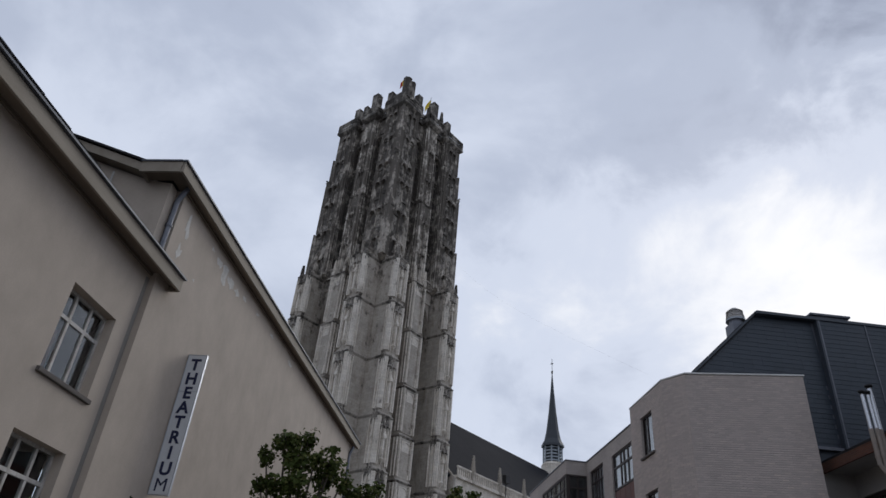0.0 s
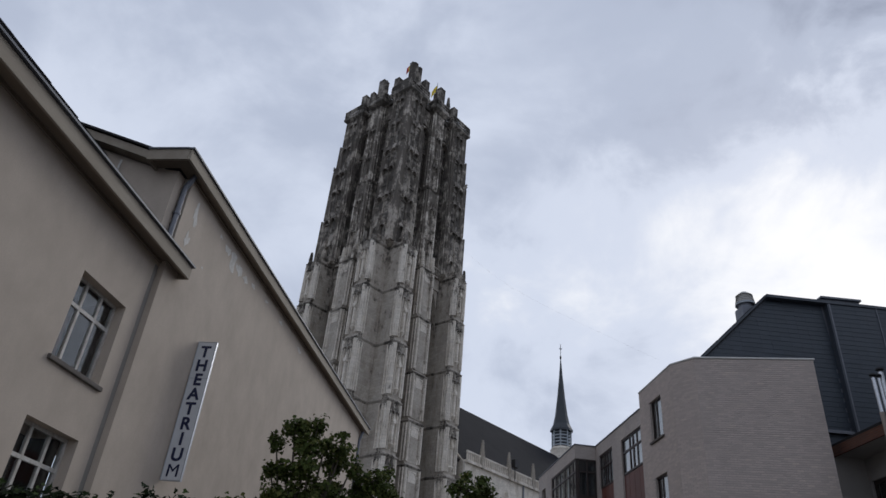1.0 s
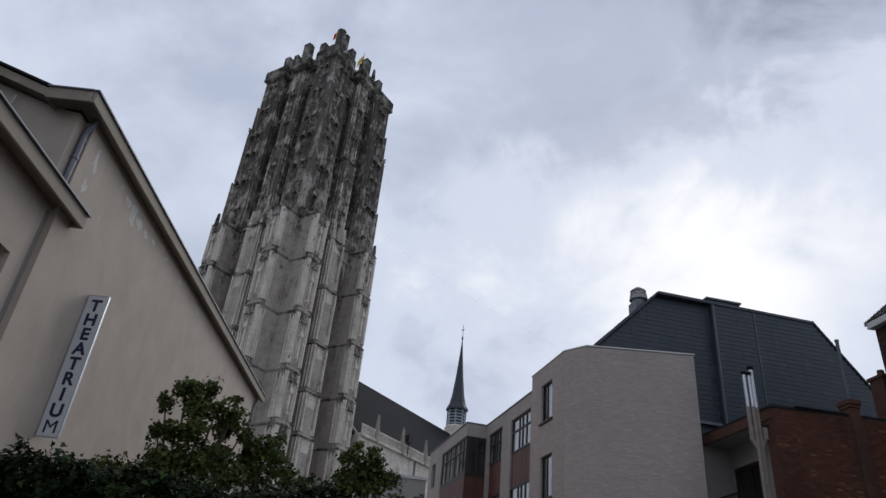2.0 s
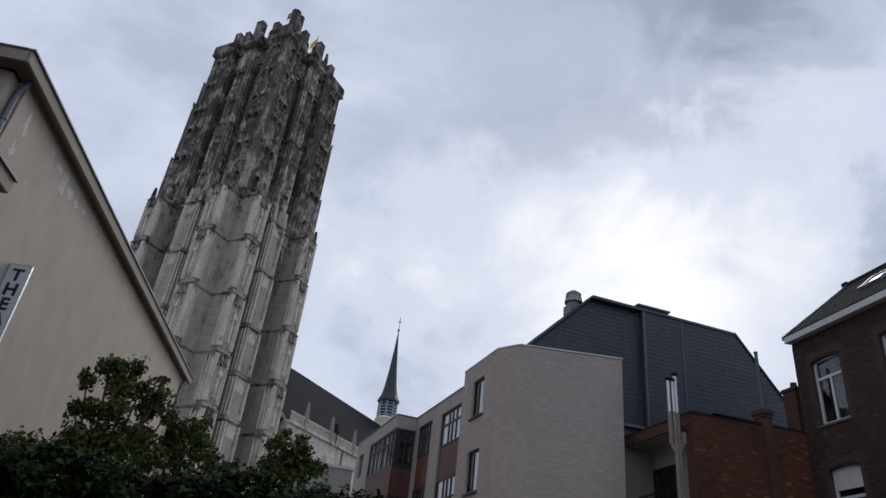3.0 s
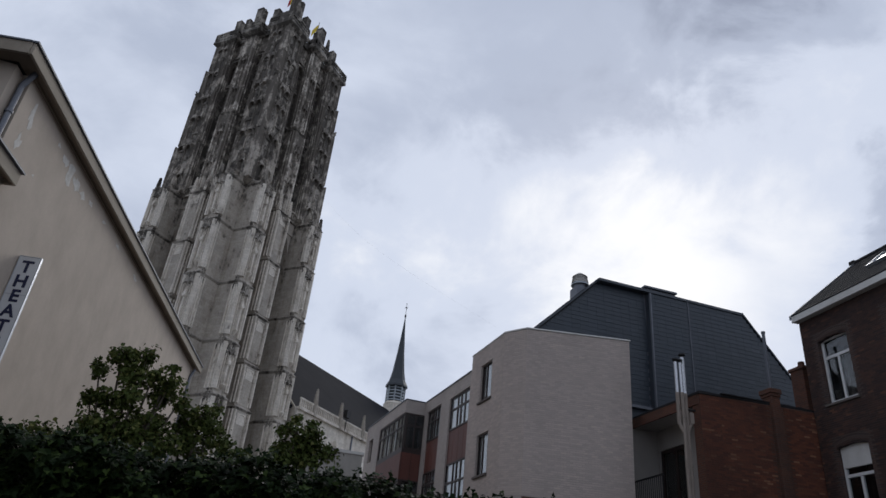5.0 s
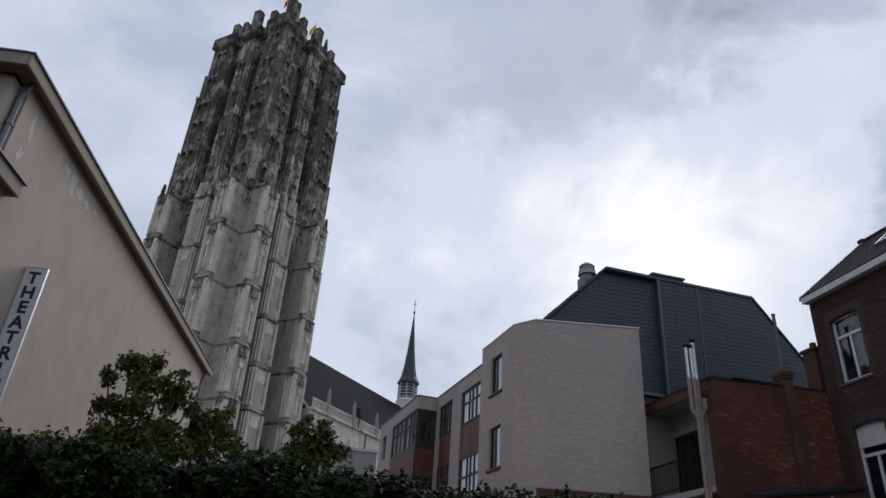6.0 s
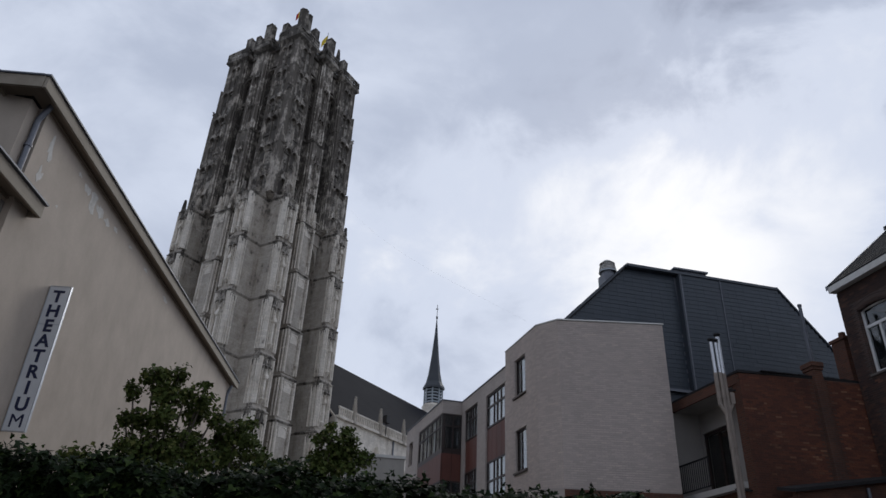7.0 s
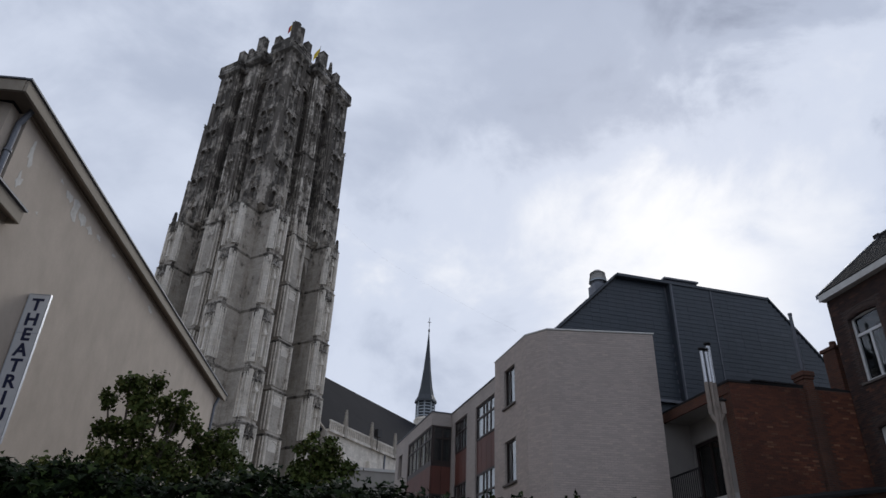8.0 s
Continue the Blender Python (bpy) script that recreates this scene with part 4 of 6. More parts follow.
part("end_wall", Mesh().hexa([(NX, 8.6, 0), (NX, 8.6, 27), (RX, 8.6, 41.6), (2 * RX - NX, 8.6, 27), (2 * RX - NX, 8.6, 0)], [(NX, 9.0, 0), (NX, 9.0, 27), (RX, 9.0, 41.6), (2 * RX - NX, 9.0, 27), (2 * RX - NX, 9.0, 0)]), STONE, NAVE)
bal = Mesh().box(NX - 0.5, NX + 0.5, 9, 66, 27.0, 27.4).box(NX + 0.1, NX + 0.35, 9, 66, 28.5, 28.75)
for i in range(114):
    y = 9.2 + 0.5 * i
    bal.box(NX + 0.12, NX + 0.32, y - 0.09, y + 0.09, 27.4, 28.5)
part("balustrade", bal, PALE, NAVE, "pierced stone balustrade")
PIN_N = pinnacle_mesh(0.3, 4.2).data("pinnacle", STONE)
for i in range(8):
    y = 12.8 + 7.2 * i
    part("pier", Mesh().box(NX, NX + 1.5, y - 0.6, y + 0.6, 0, 22).prism([(NX, y - 0.6), (NX + 1.5, y - 0.6), (NX + 1.5, y + 0.6), (NX, y + 0.6)], 22, 25, [(NX, y - 0.4), (NX + 0.5, y - 0.4), (NX + 0.5, y + 0.4), (NX, y + 0.4)]), PALE, NAVE)
    part("pinnacle", PIN_N, None, NAVE, "", pose(NX + 0.3, y, 27.0))
part("drainpipe", Mesh().tube((NX + 0.15, 24.6, 0), (NX + 0.15, 24.6, 27), 0.14, 8), ZINC, NAVE)
part("flood_light", Mesh().box(NX + 0.4, NX + 1.1, 20.6, 21.7, 29.0, 30.2).tube((NX + 0.7, 21.2, 27.0), (NX + 0.7, 21.2, 29.0), 0.08, 6), IRON, NAVE, "black flood lamp box")

SPIRE = thing("crossing_spire", pose(28.2, 150.3, 0, 0, 0, -40), "slender dark slate spire on a pale louvred lantern", "church spire")


def octa(r, turn=0.0):
    return [(r * math.cos(math.pi * (i + 0.5) / 4), r * math.sin(math.pi * (i + 0.5) / 4)) for i in range(8)]


part("base", Mesh().prism(octa(2.5), 36.0, 43.6).prism(octa(2.6), 43.6, 44.2, octa(2.2)), PALE, SPIRE)
part("lantern", Mesh().prism(octa(1.75), 44.0, 47.8), COPPER, SPIRE)
for i in range(8):
    a = math.pi * (i + 0.5) / 4
    part("post", Mesh().tube((2.05 * math.cos(a), 2.05 * math.sin(a), 44.1), (2.05 * math.cos(a), 2.05 * math.sin(a), 47.8), 0.17, 6), LOUVRE, SPIRE)
for k in range(5):
    lr = Mesh().prism(octa(2.05), 44.5 + 0.7 * k, 44.8 + 0.7 * k, octa(1.85))
    part("louvre", lr, LOUVRE, SPIRE)
rings = [(48.0 - 0.25, 2.55), (48.2, 2.5), (49.4, 1.85), (51.5, 1.4), (56.0, 0.85), (61.0, 0.4), (65.2, 0.08)]
for (za, ra), (zb, rb) in zip(rings, rings[1:]):
    part("spire_roof", Mesh().prism(octa(ra), za, zb, octa(rb)), COPPER, SPIRE)
part("cross", Mesh().tube((0, 0, 65), (0, 0, 68.9), 0.06, 6).tube((-0.45, 0, 67.7), (0.45, 0, 67.7), 0.05, 6).tube((0, -0.45, 67.7), (0, 0.45, 67.7), 0.06, 6).tube((0, 0, 65.2), (0, 0, 65.8), 0.22, 8), IRON, SPIRE)


# ---- theatre building ----
THM = pose(-9.574, 1.29, 0, 0, 0, -7.67)
FRONT = thing("theatre_wing", THM, "beige rendered theatre wing with a deep boxed eave", "building")
win_holes = [(12.24, 14.08, 6.45, 8.42), (12.24, 14.08, 3.2, 5.18)]
part("wall", Mesh().wall("x", -0.4, 0.0, -8.0, 15.05, 0, 10.16, win_holes), PLASTER, FRONT)
part("wall", Mesh().box(-9.0, -0.4, -8.0, -7.6, 0, 10.06).box(-9.0, -8.6, -7.6, 14.2, 0, 10.06), PLASTER, FRONT)
for z0, h, rails_ in ((6.45, 1.97, (1.32,)), (3.2, 1.98, (1.3,))):
    window(FRONT, pose(-0.24, 12.24, z0, 0, 0, 90), 1.84, h, OLD_WHITE, (0.62, 1.24), rails_, 0.075, 0.08, (0.32, 0.13, SILL) if z0 > 5 else None, None, 0.9, "flaking white window with six panes")
part("blind", Mesh().box(0.09, 0.56, 0.13, 0.15, 0.08, 1.05), BROWN_PANEL, next(c for c in FRONT.children if c.name.startswith("window")), "red-brown blind behind a pane")
eave = Mesh().box(0.0, 0.5, -8.2, 15.5, 10.16, 10.2)
part("soffit", eave, SOFFIT, FRONT, "dark boarded soffit")
part("soffit_batten", Mesh().box(0.36, 0.47, -8.2, 15.5, 10.07, 10.16).box(0.0, 0.06, -8.2, 15.05, 10.08, 10.16), SOFFIT, FRONT)
part("fascia", Mesh().box(0.47, 0.54, -8.2, 15.52, 10.0, 10.36), EAVE_PAINT, FRONT, bevel=0.01)
part("fascia_end", Mesh().box(0.0, 0.47, 15.5, 15.56, 10.02, 10.36), EAVE_PAINT, FRONT)
part("gutter", Mesh().box(0.44, 0.62, -8.2, 15.54, 10.36, 10.41).box(0.1, 0.44, -8.2, 15.54, 10.34, 10.37), LEAD, FRONT, "grey lead gutter edge")
part("roof", Mesh().slab([(0.3, -8.2, 10.36), (0.3, 15.5, 10.36), (-4.6, 15.5, 15.2), (-4.6, -8.2, 15.2)], (-0.1, 0, -0.1)), TILE, FRONT)
part("roof", Mesh().slab([(-9.5, 15.5, 10.36), (-9.5, -8.2, 10.36), (-4.6, -8.2, 15.2), (-4.6, 15.5, 15.2)], (0.1, 0, -0.1)), TILE, FRONT)
part("roof_course", Mesh().slab([(0.05, -8.2, 10.88), (0.05, 11.7, 10.88), (-4.6, 11.7, 15.62), (-4.6, -8.2, 15.62)], (-0.2, 0, -0.22)), LEAD, FRONT, "raised grey sheet roofing")
for k in range(3):
    part("roof_batten", Mesh().slab([(-0.2 - 1.2 * k, -8.2, 11.16 + 1.2 * k), (-0.2 - 1.2 * k, 11.72, 11.16 + 1.2 * k), (-0.26 - 1.2 * k, 11.72, 11.22 + 1.2 * k), (-0.26 - 1.2 * k, -8.2, 11.22 + 1.2 * k)], (0.04, 0, 0.04)), TILE, FRONT)

REAR = thing("theatre_hall", THM, "tall beige rendered theatre hall with a long boxed eave", "building")
part("wall", Mesh().box(-0.4, 0.18, 14.8, 38.7, 0, 12.86), PLASTER, REAR)
# Flat grey strip; its colour gives the shade of a groove that isn't cut.
part("groove_shade_strip", Mesh().box(0.0, 0.006, 14.64, 14.8, 0.0, 9.98), PLASTER_GREY, FRONT, "grey strip painted for the shade of a wall groove")
ga = [(0.0, 10.4), (0.0, 12.76), (-0.7, 12.86), (-10.0, 16.36), (-19.3, 12.86), (-20.0, 12.76), (-20.0, 10.4)]
for y in (14.3, 38.2):
    part("gable", Mesh().hexa([(x, y, z) for x, z in reversed(ga)], [(x, y + 0.4, z) for x, z in reversed(ga)]), PLASTER, REAR, "weathered beige gable render")
part("wall", Mesh().box(-20.0, -19.6, 14.7, 38.2, 0, 12.7), PLASTER, REAR)
part("soffit", Mesh().box(0.0, 0.46, 13.86, 39.3, 12.86, 12.92).box(-0.7, 0.0, 13.86, 14.3, 12.86, 12.92), SOFFIT, REAR, "dark boarded soffit")
part("soffit_batten", Mesh().box(0.18, 0.25, 14.8, 38.7, 12.78, 12.86).box(0.37, 0.44, 13.9, 39.25, 12.8, 12.86), SOFFIT, REAR)
part("fascia", Mesh().box(0.46, 0.54, 13.78, 39.34, 12.76, 13.1), EAVE_PAINT, REAR, bevel=0.01)
part("fascia_return", Mesh().box(-0.72, 0.46, 13.76, 13.84, 12.76, 13.1).box(-0.74, -0.66, 13.84, 14.3, 12.78, 13.1), EAVE_PAINT, REAR)
part("gutter", Mesh().box(0.44, 0.6, 13.74, 39.38, 13.1, 13.15).box(-0.74, 0.44, 13.72, 14.3, 13.1, 13.145), LEAD, REAR, "grey lead gutter edge")
part("verge", Mesh().slab([(-0.6, 13.95, 13.12), (-0.6, 14.5, 13.12), (-10.0, 14.5, 16.68), (-10.0, 13.95, 16.68)], (0, 0, -0.26)), EAVE_PAINT, REAR, "weathered verge board")
part("verge_cap", Mesh().slab([(-0.5, 13.88, 13.19), (-0.5, 14.5, 13.19), (-10.0, 14.5, 16.79), (-10.0, 13.88, 16.79)], (0, 0, -0.07)), TILE, REAR)
part("roof", Mesh().slab([(0.44, 14.4, 13.09), (0.44, 39.3, 13.09), (-10.0, 39.3, 16.5), (-10.0, 14.4, 16.5)], (0, 0, -0.1)), TILE, REAR)
part("roof", Mesh().slab([(-20.4, 39.1, 13.06), (-20.4, 14.4, 13.06), (-10.0, 14.4, 16.5), (-10.0, 39.1, 16.5)], (0, 0, -0.1)), TILE, REAR)
part("drainpipe", Mesh().tube((0.1, 14.66, 10.3), (0.1, 14.66, 12.4), 0.075, 12).tube((0.1, 14.66, 12.4), (0.3, 14.66, 12.88), 0.075, 12).tube((0.1, 14.66, 11.55), (0.1, 14.66, 11.62), 0.1, 12), ZINC, REAR, "blue-grey zinc drainpipe")
part("drainpipe", Mesh().tube((0.22, 38.4, 0), (0.22, 38.4, 12.2), 0.08, 12).tube((0.22, 38.4, 12.2), (0.36, 38.5, 12.7), 0.08, 12), ZINC, REAR, "blue-grey zinc drainpipe")
part("vent_rod", Mesh().tube((-1.7, 14.1, 11.3), (-1.7, 14.1, 13.0), 0.03, 8), COPING, REAR, "thin white rod")
rng = random.Random(4)


def patch(y, z, r, tall=1.0):
    ring = []
    for i in range(13):
        a = 2 * math.pi * i / 13
        k = r * rng.uniform(0.35, 1.15)
        ring.append((0.18, y + k * math.cos(a), z + tall * k * math.sin(a)))
    return Mesh().hexa(ring, [(x + 0.005, y_, z_) for x, y_, z_ in ring])


for y, z, r, tall in ((17.9, 12.35, 0.3, 0.7), (18.35, 12.2, 0.34, 1.0), (18.9, 12.25, 0.3, 0.8), (19.5, 12.2, 0.26, 0.7), (20.2, 12.35, 0.22, 0.5), (15.45, 12.1, 0.2, 2.2), (15.4, 11.2, 0.14, 2.0), (16.6, 11.0, 0.08, 0.8), (17.2, 12.45, 0.16, 0.5), (21.6, 12.45, 0.2, 0.4), (23.4, 12.45, 0.24, 0.35), (26.0, 12.4, 0.3, 0.35)):
    part("plaster_patch", patch(y, z, r, tall), BARE_PLASTER, REAR, "pale patch of flaked plaster")

# hanging sign
SIGN = thing("sign", THM @ pose(0.2, 17.58, 5.17), "tall white projecting sign with dark blue capital letters", "sign")
SW, SH = 0.57, 3.92
part("panel", Mesh().box(0.02, SW - 0.02, 0.01, 0.085, 0.02, SH - 0.02), SIGN_WHITE, SIGN)
part("edging", Mesh().box(0, 0.025, 0, 0.095, 0, SH).box(SW - 0.025, SW, 0, 0.095, 0, SH).box(0.025, SW - 0.025, 0, 0.095, 0, 0.025).box(0.025, SW - 0.025, 0, 0.095, SH - 0.025, SH), ALU, SIGN, "aluminium edging", bevel=0.004)
part("seam", Mesh().box(0.025, SW - 0.025, 0.006, 0.01, SH - 1.12, SH - 1.10), ALU, SIGN)
for z in (0.12, 2.0, SH - 0.1):
    part("bracket", Mesh().box(-0.22, 0.0, 0.05, 0.11, z - 0.03, z + 0.03).box(-0.16, -0.1, 0.0, 0.16, z - 0.08, z + 0.08), IRON, SIGN, "black iron bracket")
dg = bpy.context.evaluated_depsgraph_get()
for i, ch in enumerate("THEATRIUM"):
    c = bpy.data.curves.new("letter", "FONT")
    c.body, c.size, c.extrude, c.align_x, c.offset = ch, 0.47, 0.006, "CENTER", 0.0 if ch == "M" else 0.014
    tmp = bpy.data.objects.new("letter", c)
    scene.collection.objects.link(tmp)
    dg.update()
    me = bpy.data.meshes.new_from_object(tmp.evaluated_get(dg))
    bpy.data.objects.remove(tmp)
    me.materials.clear()
    me.materials.append(SIGN_BLUE)
    part("letter", me, None, SIGN, "dark blue capital letter", pose(SW / 2, 0.004, SH - 0.47 - 0.418 * i, 90, 0, 0))


# ---- pale brick apartment building ----
G = pose(8.18, 22.75, 0, 0, 0, 4.65)
FLATS = thing("apartment_building", G, "pale grey brick apartment building with dark windows and bay", "building")
HI, LO = 11.36, 10.74
tall_holes = [(1.1, 2.15, 9.2, 10.66), (1.1, 2.15, 6.4, 7.9)]
part("wall", Mesh().wall("x", 0.0, 0.35, 0.0, 3.13, 0, HI, tall_holes), GREY_BRICK, FLATS)
part("wall", Mesh().prism([(0.0, 0.0), (0.5, -0.81), (0.8, -0.55), (0.35, 0.2)], 0, HI), GREY_BRICK, FLATS)
part("wall", Mesh().prism([(0.5, -0.81), (4.2, -1.82), (4.25, -1.4), (0.8, -0.5)], 0, HI), GREY_BRICK, FLATS)
part("wall", Mesh().prism([(4.2, -1.82), (4.45, 3.13), (4.1, 3.13), (3.85, -1.7)], 0, HI), GREY_BRICK, FLATS)
part("wall", Mesh().box(0.35, 4.1, 2.8, 3.13, 0, HI), GREY_BRICK, FLATS)
ring = [(-0.03, 0.0), (0.48, -0.85), (4.24, -1.87), (4.5, 3.16), (-0.03, 3.16)]
part("coping", Mesh().prism(ring, HI, HI + 0.06), WHITE_FASCIA, FLATS, "whitened concrete coping", bevel=0.01)
part("brick_plinth", Mesh().prism([(0.49, -0.83), (4.2, -1.84), (4.2, -1.8), (0.5, -0.79)], 4.9, 5.45), RED_BRICK, FLATS, "red brick base course")
for z0, h in ((9.2, 1.46), (6.4, 1.5)):
    window(FLATS, pose(0.08, 2.15, z0, 0, 0, -90), 1.05, h, DARK_FRAME, (0.4,), (), 0.055, 0.07, (0.16, 0.1, SILL), [(0.3, 1.0)], 0.8, "dark-framed window with a white sheet for reflected sky")
low_holes = [(3.22, 5.46, 0.4, 10.14), (6.57, 8.37, 0.4, 10.2)]
part("wall", Mesh().wall("x", 0.0, 0.35, 3.13, 8.8, 0, LO, low_holes), GREY_BRICK, FLATS)
part("coping", Mesh().box(-0.03, 0.4, 3.17, 8.78, LO, LO + 0.05), LEAD, FLATS)
for y0, y1, zs in ((3.22, 5.46, ((0.4, 2.6, 0), (2.6, 3.9, 1), (3.9, 5.25, 0), (5.25, 7.35, 2), (7.35, 8.72, 1), (8.72, 10.14, 2))), (6.57, 8.37, ((0.4, 5.9, 1), (5.9, 7.4, 2), (7.4, 8.78, 1), (8.78, 10.2, 2)))):
    w = y1 - y0
    for z0, z1, what in zs:
        if what == 1 or what == 0:
            n = 4
            for k in range(n):
                part("infill_panel", Mesh().box(0.08, 0.12, y0 + w * k / n + 0.012, y0 + w * (k + 1) / n - 0.012, z0 + 0.02, z1 - 0.02), BROWN_PANEL, FLATS, "red-brown facade panel")
            part("panel_backing", Mesh().box(0.12, 0.2, y0, y1, z0, z1), DARK_FRAME, FLATS)
        else:
            window(FLATS, pose(0.06, y1, z0, 0, 0, -90), w, z1 - z0, DARK_FRAME, (w * 0.36, w * 0.52, w * 0.72), ((z1 - z0) * 0.62,), 0.07, 0.07, None, [(0.1, w * 0.34), (w * 0.5, w * 0.96)] if w > 2 else [(w * 0.2, w * 0.75)], 0.8, "dark-framed window band with white sheets for reflected sky")
# bay standing out from the front
BX, BY0, BY1, BY2 = -0.97, 8.8, 13.1, 15.75
part("bay_parapet", Mesh().box(BX, 0.35, BY0, BY1, 10.14, LO).box(BX, BX + 0.35, BY1, BY2, 10.14, LO), GREY_BRICK, FLATS)
part("coping", Mesh().box(BX - 0.03, 0.4, BY0 - 0.03, BY2 + 0.03, LO, LO + 0.05), LEAD, FLATS)
part("bay_floor", Mesh().box(BX + 0.04, 0.35, BY0 + 0.04, BY1, 8.3, 8.48), DARK_FRAME, FLATS)
part("bay_floor", Mesh().box(BX + 0.04, 0.35, BY0 + 0.04, BY1, 5.4, 5.6), DARK_FRAME, FLATS)
for z0, z1 in ((8.48, 10.14), (5.6, 7.1)):
    window(FLATS, pose(BX + 0.04, BY1, z0, 0, 0, -90), BY1 - BY0 - 0.1, z1 - z0, DARK_FRAME, (0.75, 1.5, 2.3, 3.1, 3.7), ((z1 - z0) * 0.66,), 0.07, 0.07, None, [(0.9, 1.4), (2.4, 2.9)], 0.95, "dark-framed bay window")
    window(FLATS, pose(BX + 0.1, BY0 + 0.02, z0), 0.92, z1 - z0, DARK_FRAME, (0.46,), ((z1 - z0) * 0.66,), 0.07, 0.07, None, None, 0.95, "dark-framed bay side window")
for z0, z1 in ((7.1, 8.3), (0.2, 5.4)):
    for k in range(6):
        a = BY0 + 0.06 + (BY1 - BY0 - 0.1) * k / 6
        part("infill_panel", Mesh().box(BX + 0.02, BX + 0.06, a, a + 0.69, z0, z1), BROWN_PANEL, FLATS, "red-brown facade panel")
    for k in range(2):
        part("infill_panel", Mesh().box(BX + 0.08 + 0.45 * k, BX + 0.51 + 0.45 * k, BY0 + 0.02, BY0 + 0.06, z0, z1), BROWN_PANEL, FLATS, "red-brown facade panel")
part("bay_core", Mesh().box(BX + 0.07, 0.3, BY0 + 0.07, BY1, 0, 5.4).box(BX + 0.07, 0.3, BY0 + 0.07, BY1, 7.1, 8.3), DARK_FRAME, FLATS)
part("wall", Mesh().wall("x", BX, BX + 0.35, BY1, BY2, 0, 10.14, [(14.3, 15.1, 8.7, 9.95), (14.3, 15.1, 5.9, 7.2)]), GREY_BRICK, FLATS)
for z0 in (8.7, 5.9):
    window(FLATS, pose(BX + 0.15, 15.1, z0, 0, 0, -90), 0.8, 1.25, DARK_FRAME, (0.4,), (), 0.06, 0.07, None, None, 0.7, "narrow dark-framed window")
part("wall", Mesh().box(BX + 0.35, 4.4, BY2 - 0.35, BY2, 0, 10.14), GREY_BRICK, FLATS)
part("wall", Mesh().box(4.05, 4.4, 3.13, BY2 - 0.35, 0, LO), GREY_BRICK, FLATS)
part("roof", Mesh().box(0.2, 4.2, 3.2, BY2 - 0.2, LO - 0.35, LO - 0.25).prism([(0.2, 0.2), (0.7, -0.5), (4.1, -1.4), (4.2, 3.0), (0.2, 3.0)], HI - 0.4, HI - 0.3), LEAD, FLATS)


# ---- slate-hung gabled building ----
SL = pose(12.7, 24.0, 0, 0, 0, 1.8)
SLATED = thing("slate_hung_building", SL, "large building with a blue-grey slate-hung mansard gable", "building")
OUT = [(-2.85, 0.0), (-2.85, 12.3), (0.02, 15.18), (7.27, 15.1), (9.62, 12.35), (9.62, 0.0)]
part("gable_wall", Mesh().hexa([(x, 0.12, z) for x, z in reversed(OUT)], [(x, 0.5, z) for x, z in reversed(OUT)]), LEAD, SLATED)
part("wall", Mesh().box(-2.85, -2.5, 0.5, 9.0, 0, 12.2).box(9.3, 9.62, 0.5, 9.0, 0, 12.2).box(-2.85, 9.62, 9.0, 9.4, 0, 12.2), DARK_BRICK, SLATED)
part("roof", Mesh().slab([(-3.05, 0.0, 12.15), (0.02, 0.0, 15.24), (0.02, 9.4, 15.24), (-3.05, 9.4, 12.15)], (0.05, 0, -0.12)), TILE, SLATED)
part("roof", Mesh().slab([(7.27, 0.0, 15.16), (9.8, 0.0, 12.2), (9.8, 9.4, 12.2), (7.27, 9.4, 15.16)], (-0.05, 0, -0.12)), TILE, SLATED)
part("roof", Mesh().slab([(0.02, 0.0, 15.24), (7.27, 0.0, 15.16), (7.27, 9.4, 15.16), (0.02, 9.4, 15.24)], (0, 0, -0.12)), LEAD, SLATED)
rs = random.Random(8)
slates, loose = Mesh(), []
z, row = 8.6, 0
while z < 15.12:
    if z < 12.3:
        lo, hi = -2.85, 9.6 - max(0, (z - 12.3))
    else:
        lo, hi = -2.85 + (z - 12.1) * 0.997, 9.62 - (z - 12.15) * 0.855
    x = lo + (0.2 if row % 2 else 0.0) - 0.2
    while x < hi:
        a, b = max(x, lo), min(x + 0.4, hi)
        if a < 2.5 < b:
            a, b = (2.5, b) if b - 2.5 > 2.42 - a else (a, 2.42)
        if b - a > 0.06:
            y = (-0.14 if a >= 2.5 else 0.1) + rs.uniform(-0.002, 0.002)
            top = min(z + 0.215, 15.1)
            if b - a > 0.399 and 4.5 < a < 8.4 and 10.8 < z < 13.4:
                loose.append((a, y, z))
                x += 0.4
                continue
            slates.hexa([(a + 0.0015, y - 0.008, z), (b - 0.0015, y - 0.008, z), (b - 0.0015, y + 0.012, z), (a + 0.0015, y + 0.012, z)],
                        [(a + 0.0015, y + 0.004, top), (b - 0.0015, y + 0.004, top), (b - 0.0015, y + 0.02, top), (a + 0.0015, y + 0.02, top)])
        x += 0.4
    z, row = z + 0.19, row + 1
m_, t_, b_ = tree_of("hung_slate")
g_ = t_.nodes.new("ShaderNodeNewGeometry")
col_ = blend(t_, g_.outputs["Random Per Island"], (0.019, 0.028, 0.039), (0.026, 0.036, 0.049))
col_ = blend(t_, ramp(t_, grain(t_, 0.6, 5.0), 0.4, 0.7, 0.0, 0.5), col_, (0.027, 0.033, 0.043))
t_.links.new(col_, b_.inputs["Base Color"])
b_.inputs["Roughness"].default_value = 0.48
relief(t_, b_, grain(t_, 30.0, 4.0), 0.2, 0.004)
SLATE_ONE = pieces("hung_slate_single", (0.019, 0.028, 0.039), (0.026, 0.036, 0.049), (0.05, 0.06, 0.074), 0.9, 0.48, True)
